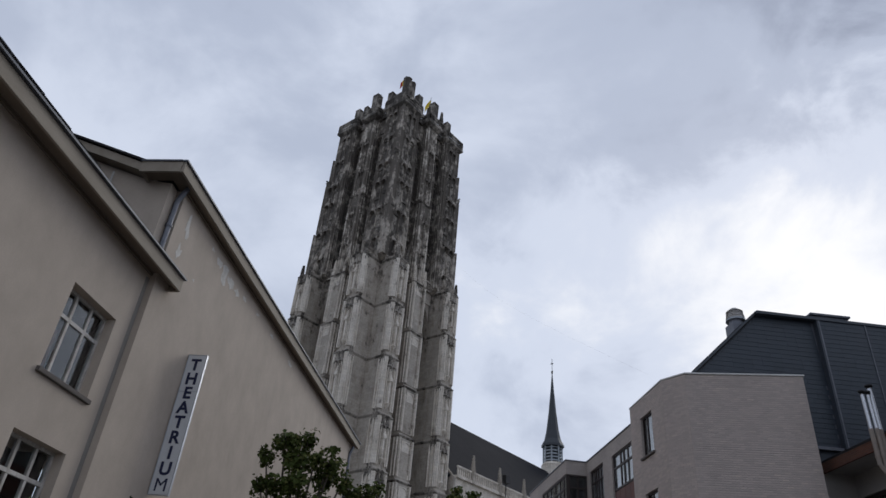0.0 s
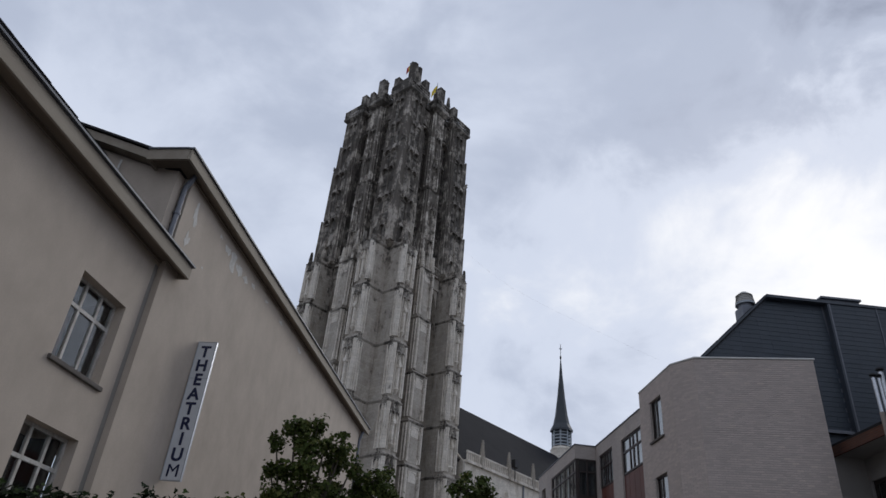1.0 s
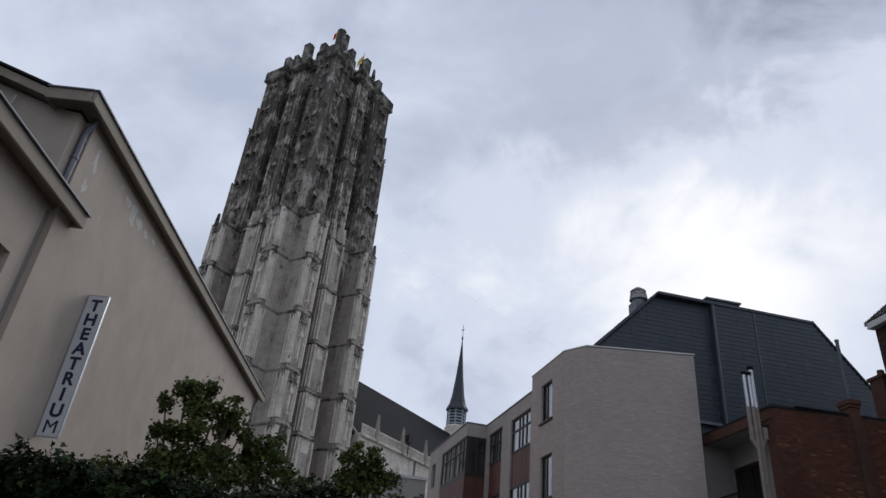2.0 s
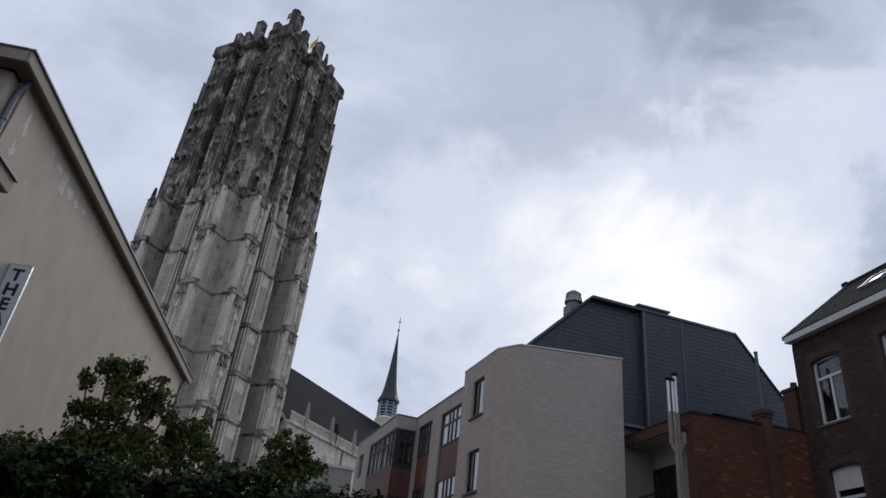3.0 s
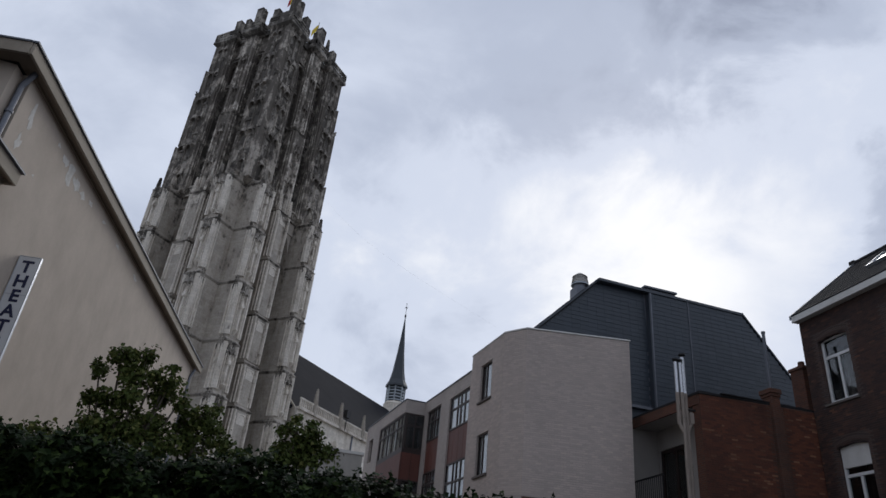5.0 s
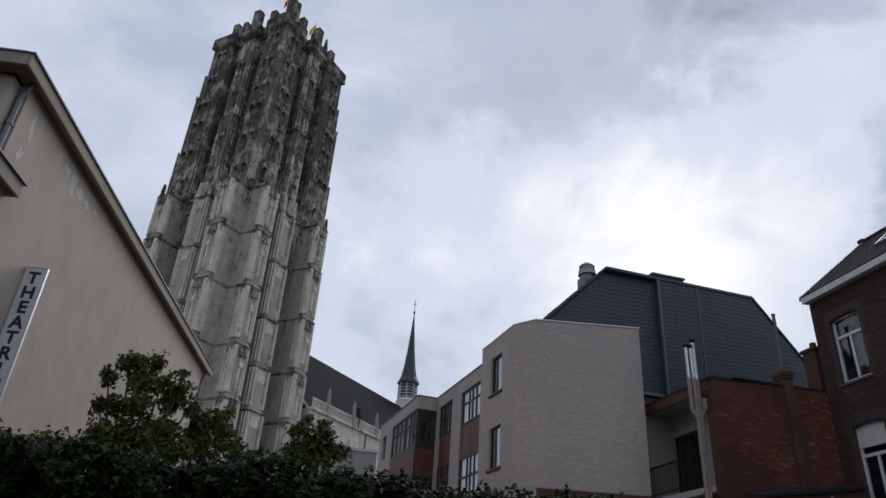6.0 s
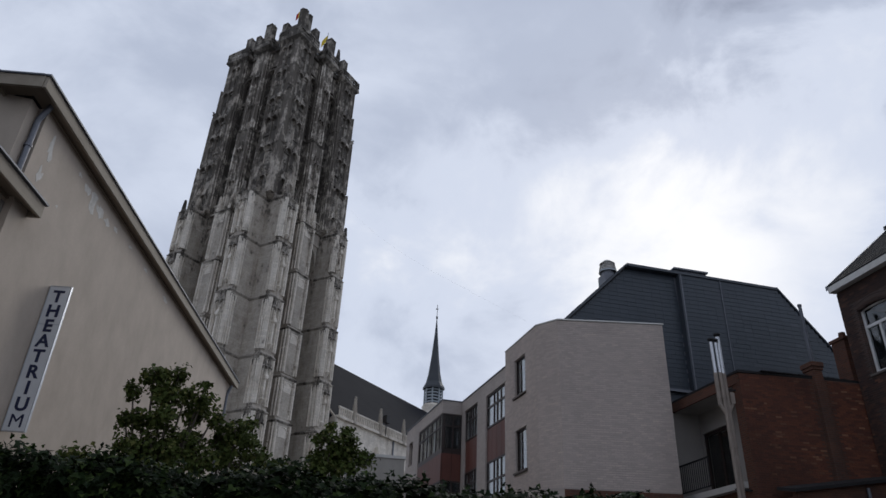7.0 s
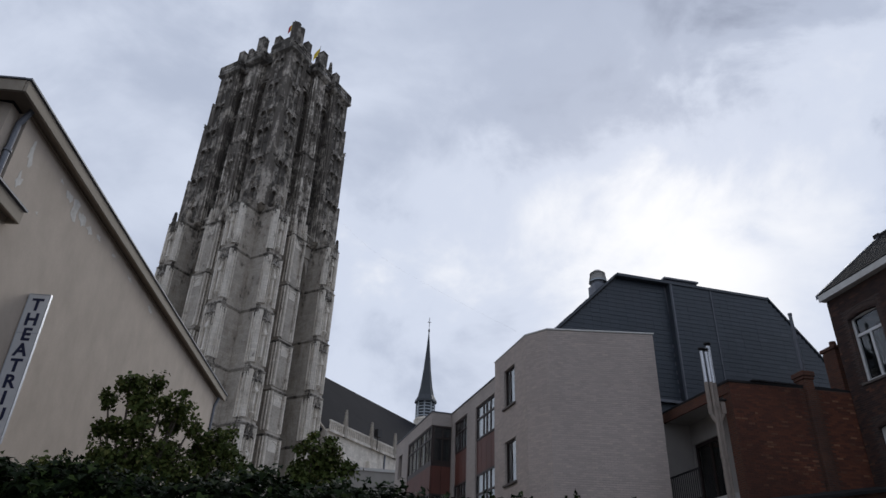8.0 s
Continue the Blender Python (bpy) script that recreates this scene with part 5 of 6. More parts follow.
slate_one = Mesh().hexa([(0.0015, -0.008, 0), (0.3985, -0.008, 0), (0.3985, 0.012, 0), (0.0015, 0.012, 0)], [(0.0015, 0.004, 0.215), (0.3985, 0.004, 0.215), (0.3985, 0.02, 0.215), (0.0015, 0.02, 0.215)]).data("slate", SLATE_ONE)
for a, y, z in loose:
    part("slate", slate_one, None, SLATED, "", pose(a, y, z))
part("slate_cladding", slates, m_, SLATED, "overlapping blue-grey slates", kind="stuff")
part("proud_edge", Mesh().box(2.42, 2.49, -0.16, 0.12, 9.9, 15.2), SLATE_A, SLATED, "lead-lined step")
part("seam", Mesh().box(2.48, 2.53, -0.175, -0.14, 9.9, 15.1).box(4.375, 4.41, -0.17, -0.14, 10.2, 15.1), ZINC, SLATED, "zinc seam")
part("verge", Mesh().slab([(-2.9, -0.06, 12.2), (0.0, -0.06, 15.12), (0.0, -0.06, 15.24), (-2.9, -0.06, 12.32)], (0, 0.2, 0)), SLATE_A, SLATED)
part("verge", Mesh().slab([(7.27, -0.19, 15.08), (9.64, -0.19, 12.3), (9.64, -0.19, 12.4), (7.27, -0.19, 15.18)], (0, 0.35, 0)), SLATE_A, SLATED)
part("ridge_trim", Mesh().slab([(0.0, -0.19, 15.1), (7.27, -0.19, 15.04), (7.27, -0.19, 15.15), (0.0, -0.19, 15.22)], (0, 0.38, 0)), SLATE_A, SLATED)
part("roof_hatch", Mesh().box(2.4, 3.95, 0.1, 1.3, 15.2, 15.42).box(2.35, 4.0, 0.0, 1.35, 15.42, 15.5), LEAD, SLATED, "low roof hatch")
part("flashing", Mesh().box(-2.9, 2.4, -0.06, 0.1, 9.84, 9.95), ZINC, SLATED)
for k in range(7):
    part("ridge_tile", Mesh().slab([(-2.9 + 0.4 * k, 0.25, 12.3 + 0.4 * k), (-2.47 + 0.4 * k, 0.25, 12.73 + 0.4 * k), (-2.47 + 0.4 * k, 0.9, 12.73 + 0.4 * k), (-2.9 + 0.4 * k, 0.9, 12.3 + 0.4 * k)], (0, 0, 0.05 + 0.015 * (k % 2))), TILE, SLATED)
COWL = thing("roof_ventilator", SL @ pose(-0.36, 0.9, 0.14), "grey metal roof ventilator with a ribbed round cowl", "ventilator")
part("curb", Mesh().box(-0.33, 0.33, -0.33, 0.33, 13.6, 14.9), ZINC, COWL, bevel=0.02)
part("neck", Mesh().tube((0, 0, 14.85), (0, 0, 15.1), 0.29, 20), ZINC, COWL)
for k in range(5):
    part("cowl_ring", Mesh().tube((0, 0, 15.05 + 0.085 * k), (0, 0, 15.135 + 0.085 * k), 0.4 - 0.015 * k, 20, 0.36 - 0.025 * k), COPING if k else LOUVRE, COWL)
part("cowl", Mesh().tube((0, 0, 15.475), (0, 0, 15.64), 0.34, 20, 0.14), COPING, COWL, "pale domed cowl")


# ---- red brick annex with balcony ----
ANNEX = thing("brick_annex", None, "soot-stained red brick annex with a covered balcony", "building")
AZ = 8.72
part("wall", Mesh().hexa([(13.9, 18.3, 0), (17.35, 18.1, 0), (17.35, 18.4, 0), (13.9, 18.6, 0)], [(13.9, 18.3, AZ), (17.35, 18.1, AZ), (17.35, 18.4, AZ), (13.9, 18.6, AZ)]), RED_BRICK, ANNEX)
part("pier", Mesh().hexa([(13.22, 18.34, 0), (13.9, 18.3, 0), (13.9, 18.75, 0), (13.22, 18.75, 0)], [(13.22, 18.34, AZ), (13.9, 18.3, AZ), (13.9, 18.75, AZ), (13.22, 18.75, AZ)]), RED_BRICK, ANNEX)
part("wall", Mesh().wall("x", 14.05, 14.5, 18.6, 22.2, 0, AZ, [(20.3, 22.1, 5.5, 7.7)]), WHITE_WALL, ANNEX, "off-white rendered balcony wall")
part("wall", Mesh().box(12.4, 14.05, 22.2, 22.5, 0, AZ), WHITE_WALL, ANNEX, "off-white rendered balcony wall")
part("wall", Mesh().box(14.5, 18.6, 22.3, 22.6, 0, AZ).box(18.3, 18.6, 18.4, 22.3, 0, AZ), RED_BRICK, ANNEX)
part("roof", Mesh().prism([(13.18, 18.3), (18.6, 18.05), (18.6, 22.6), (13.02, 22.6)], AZ, AZ + 0.07), TILE, ANNEX, "dark flat roof edge")
part("balcony_soffit", Mesh().prism([(13.25, 18.75), (14.05, 18.75), (14.05, 22.2), (13.1, 22.2)], AZ - 0.3, AZ - 0.24), WHITE_WALL, ANNEX)
part("fascia", Mesh().prism([(13.2, 18.4), (13.26, 18.4), (13.1, 22.2), (13.03, 22.2)], AZ - 0.32, AZ), RED_BRICK, ANNEX)
part("balcony_floor", Mesh().prism([(13.1, 18.75), (14.05, 18.75), (14.05, 22.2), (12.98, 22.2)], 5.32, 5.5), COPING, ANNEX)
part("lower_wall", Mesh().box(13.3, 13.5, 18.75, 22.2, 0, 5.32), RED_BRICK, ANNEX)
window(ANNEX, pose(14.12, 22.1, 5.5, 0, 0, -90), 1.8, 2.2, DARK_FRAME, (0.9,), (), 0.11, 0.07, None, None, 0.9, "dark brown glazed balcony doors")
railing = part("railing", Mesh().box(13.0, 13.05, 20.3, 22.15, 6.48, 6.53).box(13.01, 13.04, 20.3, 22.15, 5.6, 5.64), IRON, ANNEX, "black iron balcony railing")
bar = Mesh().box(-0.009, 0.009, -0.009, 0.009, 5.6, 6.5).data("baluster", IRON)
for k in range(15):
    part("baluster", bar, None, railing, "", pose(13.025, 20.4 + 0.12 * k, 0))

part("chimney", Mesh().box(15.72, 16.04, 18.06, 18.5, 0, 9.0).box(15.69, 16.07, 18.03, 18.53, 9.0, 9.1).box(15.66, 16.1, 18.0, 18.56, 9.1, 9.26), RED_BRICK, ANNEX, "sooty brick chimney pier", bevel=0.01)
part("vent_pipe", Mesh().tube((16.0, 18.35, 9.26), (16.0, 18.35, 11.36), 0.07, 12, 0.055).tube((16.0, 18.35, 11.33), (16.0, 18.35, 11.39), 0.07, 12), LEAD, ANNEX, "dark grey vent pipe")
part("chimney", Mesh().box(17.74, 18.24, 18.7, 19.3, AZ + 0.07, 10.5).box(17.7, 18.28, 18.64, 19.36, 10.5, 10.62), RED_BRICK, ANNEX, "red brick chimney", bevel=0.01)
part("chimney_pot", Mesh().tube((18.0, 19.0, 10.62), (18.0, 19.0, 10.86), 0.13, 12, 0.11), RED_BRICK, ANNEX)
for k in range(13):
    part("roof_tile", Mesh().box(13.95 + 0.26 * k, 14.18 + 0.26 * k, 18.17, 18.5, AZ + 0.07, AZ + 0.105 + 0.01 * (k % 2)), TILE, ANNEX)
FLUE = thing("flue_pipes", None, "three tall flue pipes, bright steel above beige lower runs", "flue")
for x, y, top, r, foot_z in ((12.62, 18.62, 9.75, 0.055, 7.7), (12.74, 18.55, 9.72, 0.05, 0.0), (12.88, 18.62, 9.95, 0.065, 0.0)):
    run = Mesh().tube((x, y, foot_z), (x, y, 8.72), r * 1.2, 14)
    if foot_z:
        run.tube((x, y, foot_z), (x + 0.12, y - 0.05, foot_z - 0.25), r * 1.2, 14)
    part("lower_pipe", run, BEIGE_PIPE, FLUE, "beige painted pipe")
    part("steel_pipe", Mesh().tube((x, y, 8.72), (x, y, top), r, 14), STEEL, FLUE, "bright steel pipe")
    part("cap", Mesh().tube((x, y, top), (x, y, top + 0.03), r * 1.1, 14).tube((x, y, top + 0.07), (x, y, top + 0.11), r * 1.7, 14), IRON, FLUE, "dark flat cap")
    for z in (1.5, 3.2, 4.9, 6.4, 7.9):
        if z > foot_z:
            part("collar", Mesh().tube((x, y, z), (x, y, z + 0.06), r * 1.45, 14), BEIGE_PIPE, FLUE)
part("bracket", Mesh().box(12.6, 13.24, 18.6, 18.68, 8.2, 8.25).box(12.7, 13.24, 18.6, 18.68, 5.2, 5.25), IRON, FLUE)
part("fan_box", Mesh().box(12.94, 13.08, 18.5, 18.64, 7.75, 8.1).tube((13.0, 18.55, 7.75), (12.9, 18.6, 7.5), 0.05, 10), BEIGE_PIPE, FLUE)


# ---- dark brick house ----
HOUSE = thing("brick_house", None, "blackened brown brick house with white windows and white eave", "house")
hx, hz = 17.3, 11.86
hholes = []
for y0, w in ((16.2, 1.2), (13.45, 1.2)):
    hholes += [(y0, y0 + w, 8.83, 11.0), (y0, y0 + w, 5.2, 7.5)]
part("wall", Mesh().wall("x", hx, hx + 0.35, 5.0, 18.05, 0, hz, hholes), DARK_BRICK, HOUSE)
part("wall", Mesh().box(hx + 0.35, 23.8, 17.7, 18.05, 0, hz).box(hx + 0.35, 23.8, 5.0, 5.35, 0, hz).box(23.45, 23.8, 5.35, 17.7, 0, hz), DARK_BRICK, HOUSE)
part("gable", Mesh().hexa([(hx, 17.7, hz), (20.5, 17.7, 14.85), (23.8, 17.7, hz)], [(hx, 18.05, hz), (20.5, 18.05, 14.85), (23.8, 18.05, hz)]), DARK_BRICK, HOUSE)
part("gable", Mesh().hexa([(hx, 5.0, hz), (20.5, 5.0, 14.85), (23.8, 5.0, hz)], [(hx, 5.35, hz), (20.5, 5.35, 14.85), (23.8, 5.35, hz)]), DARK_BRICK, HOUSE)
part("eave_board", Mesh().box(17.12, hx, 4.9, 18.1, hz - 0.02, hz + 0.03).box(17.06, 17.12, 4.9, 18.12, hz - 0.02, hz + 0.2), WHITE_FASCIA, HOUSE, "white painted eave board", bevel=0.006)
part("roof", Mesh().slab([(17.06, 4.9, hz + 0.2), (17.06, 18.12, hz + 0.2), (20.5, 18.12, 15.0), (20.5, 4.9, 15.0)], (0.06, 0, -0.1)), TILE, HOUSE)
part("roof", Mesh().slab([(24.1, 18.12, hz + 0.2), (24.1, 4.9, hz + 0.2), (20.5, 4.9, 15.0), (20.5, 18.12, 15.0)], (-0.06, 0, -0.1)), TILE, HOUSE)
part("verge", Mesh().slab([(17.06, 18.1, hz + 0.1), (20.5, 18.1, 14.92), (20.5, 18.1, 15.08), (17.06, 18.1, hz + 0.27)], (0, 0.1, 0)), ZINC, HOUSE, "grey zinc verge strip")
part("ridge", Mesh().tube((20.5, 4.9, 15.0), (20.5, 18.25, 15.0), 0.12, 8), TILE, HOUSE)
part("ridge_end", Mesh().box(20.4, 20.6, 18.1, 18.35, 15.0, 15.14), TILE, HOUSE)
tiles = Mesh()
slope = (15.0 - hz - 0.2) / 3.44
for r in range(14):
    d0 = 0.02 + r * 0.252
    for k in range(43):
        y = 11.0 + 0.165 * k
        z0 = hz + 0.2 + d0 * slope
        tiles.hexa([(17.06 + d0, y, z0 + 0.005), (17.06 + d0, y + 0.155, z0 + 0.005), (17.33 + d0, y + 0.155, z0 + 0.27 * slope), (17.33 + d0, y, z0 + 0.27 * slope)],
                   [(17.05 + d0, y, z0 + 0.045), (17.05 + d0, y + 0.155, z0 + 0.035), (17.31 + d0, y + 0.155, z0 + 0.01 + 0.27 * slope), (17.31 + d0, y, z0 + 0.02 + 0.27 * slope)])
part("roof_tiles", tiles, TILE, HOUSE, "dark clay roof tiles", kind="stuff")
sky_m = Matrix.Translation((18.55, 15.1, hz + 0.2 + 1.49 * slope)) @ Matrix.Rotation(-math.atan(slope), 4, "Y")
skylight = part("skylight", Mesh().box(0, 1.0, 0, 0.07, 0, 0.12).box(0, 1.0, 0.83, 0.9, 0, 0.12).box(0, 0.07, 0.07, 0.83, 0, 0.12).box(0.93, 1.0, 0.07, 0.83, 0, 0.12), ALU, HOUSE, "roof window with metal frame", sky_m)
part("pane", Mesh().box(0.07, 0.93, 0.07, 0.83, 0.07, 0.085), GLASS, skylight)
sold = Mesh().box(-0.012, 0.0, 0.0, 0.058, 0.0, 0.21).data("soldier_brick", DARK_BRICK)
for y0, w in ((16.2, 1.2), (13.45, 1.2)):
    for z0, h in ((8.83, 2.17), (5.2, 2.3)):
        shut = h > 2.2
        wob = window(HOUSE, pose(hx + 0.14, y0 + w, z0, 0, 0, -90), w, h, WHITE, (w * 0.5,), (h * 0.7,) if not shut else (h * 0.6,), 0.085, 0.08, (0.2, 0.1, SILL), None, 0.9, "white-framed house window", True)
        if shut:
            part("roller_shutter", Mesh().box(0.06, w - 0.06, -0.02, 0.03, h * 0.7, h - 0.06), WHITE_FASCIA, wob, "half-lowered white roller shutter")
        # shallow brick arch over the opening
        n = 20
        for k in range(n):
            f = (k + 0.5) / n
            part("soldier_brick", sold, None, HOUSE, "", pose(hx, y0 - 0.08 + (w + 0.1) * k / n, z0 + h - 0.07 + 0.11 * math.sin(math.pi * f)))
        arch = Mesh()
        for k in range(12):
            f0, f1 = k / 12, (k + 1) / 12
            za, zb = (z0 + h - 0.09 + 0.07 * math.sin(math.pi * f) for f in (f0, f1))
            ya, yb = y0 + w * f0, y0 + w * f1
            arch.hexa([(hx + 0.01, ya, za), (hx + 0.14, ya, za), (hx + 0.14, yb, zb), (hx + 0.01, yb, zb)],
                      [(hx + 0.01, ya, z0 + h), (hx + 0.14, ya, z0 + h), (hx + 0.14, yb, z0 + h), (hx + 0.01, yb, z0 + h)])
        part("arch_soffit", arch, DARK_BRICK, HOUSE)
LEAN = thing("lean_to", None, "low sooty brick lean-to beside the house", "outbuilding")
part("wall", Mesh().box(13.75, 17.28, 17.4, 17.6, 0, 4.95).box(13.75, 13.95, 17.6, 18.0, 0, 4.95), RED_BRICK, LEAN)
part("roof", Mesh().slab([(13.6, 17.25, 5.02), (17.28, 17.25, 5.6), (17.28, 18.02, 5.75), (13.6, 18.02, 5.17)], (0, 0, 0.09)), TILE, LEAN)
part("wedge", Mesh().hexa([(13.75, 17.4, 4.95), (17.28, 17.4, 4.95), (17.28, 17.6, 4.95), (13.75, 17.6, 4.95)], [(13.75, 17.4, 5.05), (17.28, 17.4, 5.6), (17.28, 17.6, 5.6), (13.75, 17.6, 5.05)]), RED_BRICK, LEAN)
part("drainpipe", Mesh().tube((16.0, 17.32, 0), (16.0, 17.32, 5.3), 0.05, 10), ZINC, LEAN, "grey zinc drainpipe")

LOWB = thing("church_outbuilding", None, "low flat grey stone outbuilding beside the church", "outbuilding")
part("wall", Mesh().box(4.6, 9.4, 62.0, 68.0, 0, 14.0), PLASTER_GREY, LOWB)
part("coping", Mesh().box(4.5, 9.5, 61.9, 68.1, 14.0, 14.25), COPING, LOWB)


# ---- single bricks of the nearer walls ----
dx, dy = 3.7, -1.01
ln = math.hypot(dx, dy)
brick_face(FLATS, "grey_brick", (0.5, -0.81), (dx / ln, dy / ln), ln, 5.5, HI - 0.01, (dy / ln, -dx / ln), (), (0.215, 0.073), [(0.6, 2.9, 9.2, 10.9)])
brick_face(FLATS, "grey_brick", (0.0, 3.13), (0, -1), 3.13, 5.5, HI - 0.01, (-1, 0), [(3.13 - b, 3.13 - a, c - 0.12, d) for a, b, c, d in tall_holes])
ln2 = math.hypot(0.5, -0.81)
brick_face(FLATS, "grey_brick", (0.0, 0.0), (0.5 / ln2, -0.81 / ln2), ln2, 5.5, HI - 0.01, (-0.81 / ln2, -0.5 / ln2))
ln3 = math.hypot(3.45, -0.2)
brick_face(ANNEX, "red_brick", (13.9, 18.3), (3.45 / ln3, -0.2 / ln3), ln3, 4.4, AZ - 0.01, (-0.2 / ln3, -3.45 / ln3), [(1.78, 2.24, 0, 9)], (0.21, 0.066), [(0.1, 1.6, 6.6, 8.2)])
brick_face(ANNEX, "red_brick", (13.22, 18.34), (0.68 / 0.6812, -0.04 / 0.6812), 0.6812, 4.4, AZ - 0.01, (-0.04 / 0.6812, -0.68 / 0.6812), (), (0.21, 0.066))
brick_face(HOUSE, "brown_brick", (hx, 18.05), (0, -1), 5.6, 4.6, hz - 0.03, (-1, 0), [(18.05 - b - 0.1, 18.05 - a + 0.1, c - 0.12, d + 0.22) for a, b, c, d in hholes], (0.21, 0.066), [(0.1, 0.75, 8.0, 11.6)])


# ---- overhead cable ----
cab = Mesh()
pa, pb = Vector((3.1, 96.0, 59.2)), Vector((9.4, 27.5, 13.6))
pts = []
for i in range(13):
    f = i / 12
    p = pa.lerp(pb, f)
    p.z -= 3.0 * math.sin(math.pi * f) * 0.35
    pts.append(p)
for p, q in zip(pts, pts[1:]):
    cab.tube(p, q, 0.00004 * p.length, 5, 0.00004 * q.length)
solid("cable", cab, ZINC, "thin grey cable from the tower over the roofs", "cable")


# ---- ivy-covered garden wall ----
# Brick colours darkened to paint in the shade deep behind the leaves.
WALLM = brickwork("ivy_shaded_brick", (0.06, 0.03, 0.02), (0.04, 0.022, 0.016), (0.05, 0.042, 0.035))
GW = thing("ivy_wall", None, "garden wall smothered in dense dark green ivy", "ivy wall")
part("wall", Mesh().box(-16, 18, 8.4, 8.65, 0, 2.6), WALLM, GW)
nr = np.random.RandomState(3)
# leaf outline: pointed lobes, folded a little along the midrib
LOBES = np.array([(0, 0, 0), (0.32, -0.16, 0.03), (0.52, 0.22, 0.1), (0.26, 0.42, 0.03), (0.0, 1.0, -0.12), (-0.26, 0.42, 0.03), (-0.52, 0.22, 0.1), (-0.32, -0.16, 0.03)])
FACES = [(0, 1, 2, 3), (0, 3, 4), (0, 4, 5), (0, 5, 6, 7)]
OVAL = np.array([(0, 0, 0), (0.3, 0.12, 0.06), (0.46, 0.42, 0.08), (0.22, 0.62, 0.02), (0.0, 1.0, -0.14), (-0.22, 0.62, 0.02), (-0.46, 0.42, 0.08), (-0.3, 0.12, 0.06)])


def leaves(centres, outs, sizes, shape, droop=0.5, wild=0.6):
    """Leaves at the centres that face outwards and hang a little."""
    n = len(centres)
    z = outs + nr.normal(0, wild, (n, 3))
    z /= np.linalg.norm(z, axis=1, keepdims=True)
    y = nr.normal(0, 0.6, (n, 3)) + np.array([0, 0, -droop])
    y -= (y * z).sum(1, keepdims=True) * z
    y /= np.linalg.norm(y, axis=1, keepdims=True)
    x = np.cross(y, z)
    co = centres[:, None] + sizes[:, None, None] * (shape[None, :, :1] * x[:, None] + shape[None, :, 1:2] * y[:, None] + shape[None, :, 2:] * z[:, None])
    m = Mesh()
    m.v = co.reshape(-1, 3).tolist()
    m.f = [tuple(8 * i + k for k in f) for i in range(n) for f in FACES]
    return m


def wave(x):
    return 0.05 * np.sin(x * 1.7 + 0.6) + 0.05 * np.sin(x * 4.3 + 2.0) + 0.035 * np.sin(x * 9.1)


def ivy(n, x0, x1, z0, z1, size, thick):
    x = nr.uniform(x0, x1, n)
    z = nr.uniform(z0, z1, n) + wave(x) * 0.9
    bulge = 0.1 * np.sin(x * 2.3) + 0.08 * np.sin(z * 5 + x * 3.1) + 0.09 * np.sin(x * 7.7 + z * 9) + 0.06 * np.sin(x * 15 - z * 13)
    y = 8.0 - bulge + nr.uniform(-0.02, thick, n)
    edge = np.clip((z - (z1 - 0.28)) / 0.28, 0, 1)
    y = y + edge * nr.uniform(0, 0.55, n)
    outs = np.stack([np.zeros(n), -0.55 + 0.2 * edge, 0.8 + 0.3 * edge], 1)
    return leaves(np.stack([x, y, z], 1), outs, nr.uniform(0.6, 1.25, n) * size, LOBES, 0.9, 0.38)


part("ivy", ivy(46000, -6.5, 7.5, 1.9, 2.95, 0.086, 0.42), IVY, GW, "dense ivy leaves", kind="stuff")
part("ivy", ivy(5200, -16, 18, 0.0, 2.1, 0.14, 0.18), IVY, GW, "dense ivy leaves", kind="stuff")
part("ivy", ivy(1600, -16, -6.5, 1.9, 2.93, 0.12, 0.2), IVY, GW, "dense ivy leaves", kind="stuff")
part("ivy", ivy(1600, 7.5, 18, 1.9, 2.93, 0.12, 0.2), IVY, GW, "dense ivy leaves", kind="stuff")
# loose shoots above the top edge
sx = nr.uniform(-6, 7, 60)
shoot_c, shoot_o = [], []
for x in sx:
    h, lean = nr.uniform(0.04, 0.15), nr.normal(0, 0.08)
    k = int(5 + h * 30)
    for i in range(k):
        f = i / k
        shoot_c.append((x + lean * f + nr.normal(0, 0.03), 8.1 + nr.normal(0, 0.08), 2.9 + float(wave(np.array(x))) + h * f))
        shoot_o.append((nr.normal(0, 0.5), -0.7, 0.6))
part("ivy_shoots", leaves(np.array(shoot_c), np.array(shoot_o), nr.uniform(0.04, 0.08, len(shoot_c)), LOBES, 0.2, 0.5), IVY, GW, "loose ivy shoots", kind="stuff")


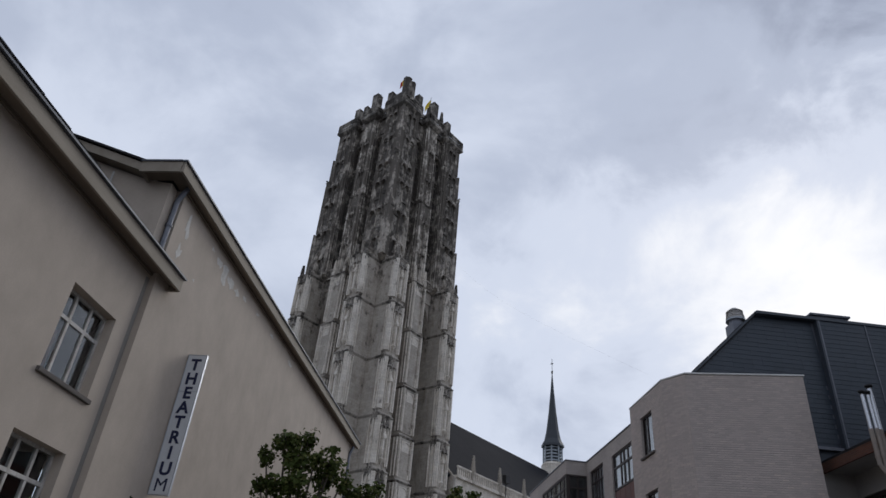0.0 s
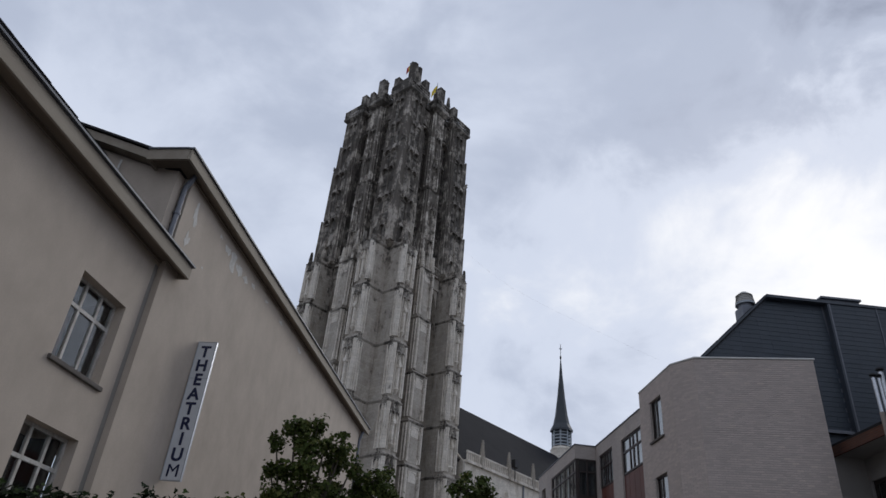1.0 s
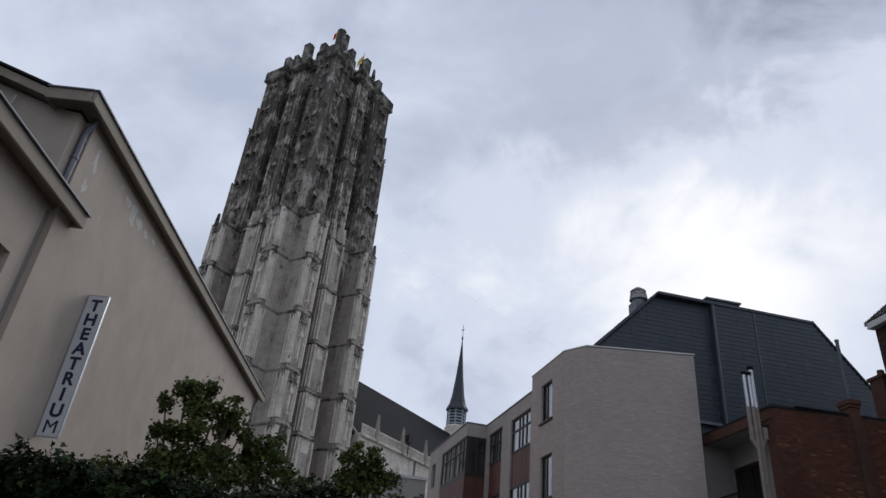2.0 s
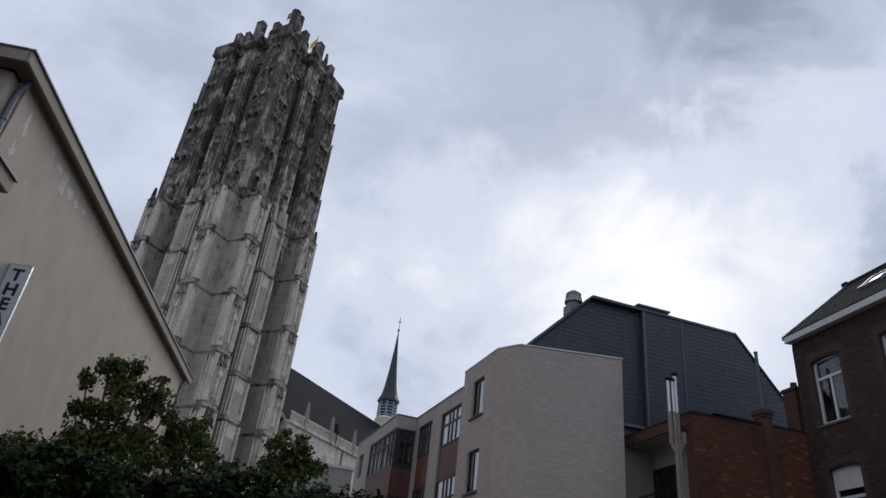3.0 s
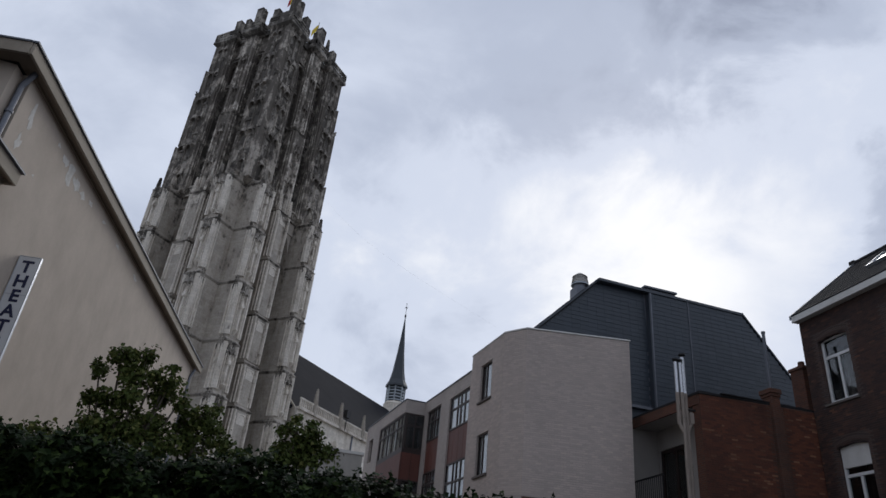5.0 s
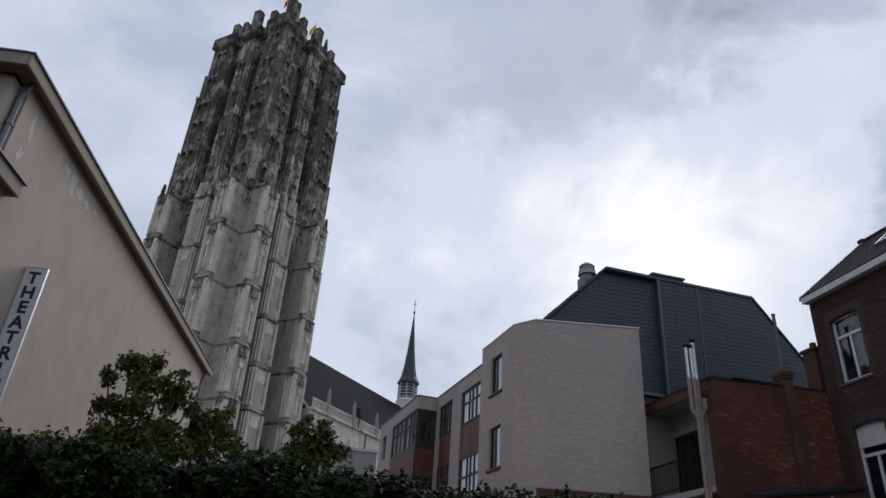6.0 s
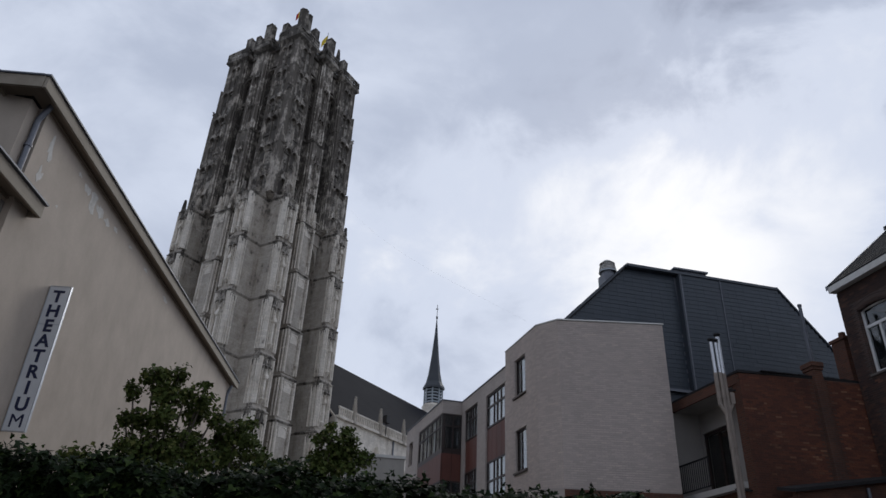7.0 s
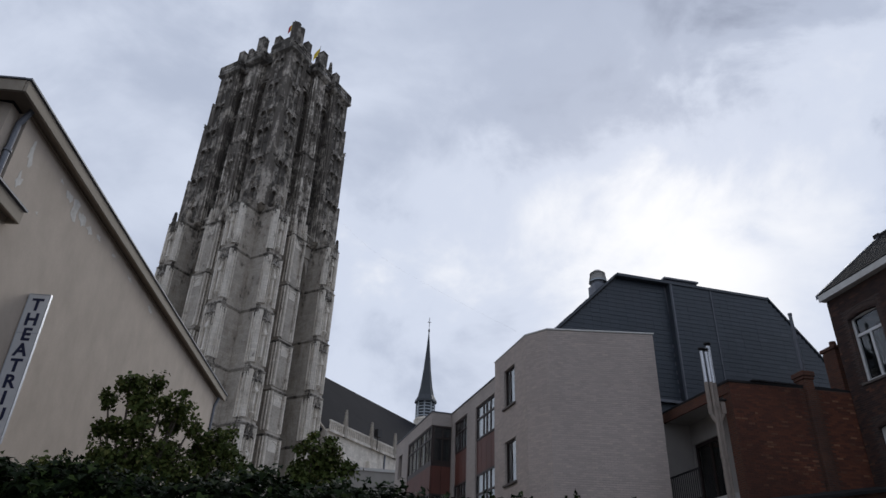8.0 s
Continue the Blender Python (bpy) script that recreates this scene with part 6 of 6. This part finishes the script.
# ---- trees behind the wall ----
def tree(base, clumps, count, size, label):
    """A tapered trunk with limbs to every clump, and a crown of separate leaves in uneven tufts."""
    t = thing("tree", pose(*base), label, "tree", "trees behind the wall")
    b = Vector(base)
    wood = Mesh()
    fork = Vector((0.0, 0.0, 1.9))
    wood.tube((0, 0, 0), (0.03, 0.02, 1.0), 0.13, 10, 0.10).tube((0.03, 0.02, 1.0), fork, 0.10, 10, 0.08)
    cs, os_ = [], []
    for cx, cy, cz, r in clumps:
        c = Vector((cx, cy, cz)) - b
        mid_ = fork.lerp(c, 0.5) + Vector((0, 0, 0.12))
        wood.tube(fork, mid_, 0.05, 7, 0.035).tube(mid_, c, 0.035, 7, 0.012)
        n = int(count * r * r) + 40
        tufts = []
        for k in range(int(14 * r / 0.3) + 5):
            d = nr.normal(0, 1, 3)
            d /= np.linalg.norm(d)
            tip = np.array(c) + d * r * nr.uniform(0.35, 1.08) * np.array((1, 1, 0.95))
            tufts.append((tip, d))
            wood.tube(c, tip, 0.011, 5, 0.004)
        for i in range(n):
            tip, d = tufts[nr.randint(len(tufts))]
            p = tip + nr.normal(0, 1, 3) * (0.035 + r * 0.1)
            cs.append(p)
            os_.append(d * 0.7 + np.array((0, -0.25, 0.45)))
    part("trunk", wood, BARK, t)
    part("crown", leaves(np.array(cs), np.array(os_), nr.uniform(0.6, 1.2, len(cs)) * size, OVAL, 0.7, 0.6), LEAF, t, "crown of dark green leaves", kind="stuff")
    return t


tree((-2.35, 13.4, 0), [(-3.36, 12.73, 3.66, 0.2), (-2.94, 12.94, 3.70, 0.28), (-2.51, 13.08, 3.78, 0.30), (-1.62, 13.35, 3.93, 0.30), (-3.63, 12.75, 3.70, 0.14), (-2.64, 13.06, 5.28, 0.24), (-2.32, 13.63, 5.44, 0.20), (-3.02, 13.42, 5.05, 0.16), (-2.40, 13.19, 4.98, 0.25), (-2.07, 13.42, 5.11, 0.18), (-1.74, 13.44, 5.03, 0.19), (-1.77, 13.58, 5.35, 0.08), (-3.02, 13.44, 4.53, 0.15), (-2.65, 13.03, 4.55, 0.17), (-2.25, 13.06, 4.55, 0.27), (-1.91, 13.69, 4.78, 0.24), (-1.49, 13.46, 4.76, 0.15), (-1.96, 13.63, 4.28, 0.30), (-2.44, 13.01, 4.10, 0.28), (-2.92, 13.19, 4.12, 0.16), (-2.07, 13.24, 3.80, 0.35)], 6500, 0.085, "small broad-leaved tree with a ragged dark green crown")
tree((-1.2, 14.0, 0), [(-0.57, 13.11, 3.97, 0.22), (-0.22, 13.48, 3.94, 0.18), (-1.07, 13.70, 4.53, 0.25), (-0.85, 14.22, 4.80, 0.12), (-1.39, 14.11, 4.43, 0.26), (-0.82, 13.80, 4.37, 0.18), (-1.08, 13.95, 4.06, 0.32)], 5500, 0.09, "low bushy dark green tree behind the wall")
tree((0.62, 14.3, 0), [(1.38, 14.01, 4.27, 0.18), (0.52, 13.83, 4.03, 0.24), (1.07, 14.00, 4.08, 0.25), (0.75, 13.94, 4.58, 0.22), (1.05, 14.43, 4.88, 0.14), (0.58, 14.39, 4.75, 0.13), (1.10, 14.01, 4.49, 0.20), (0.54, 14.20, 4.31, 0.20), (0.88, 14.16, 4.29, 0.27), (0.74, 14.30, 4.95, 0.08)], 5500, 0.09, "low bushy dark green tree behind the wall")
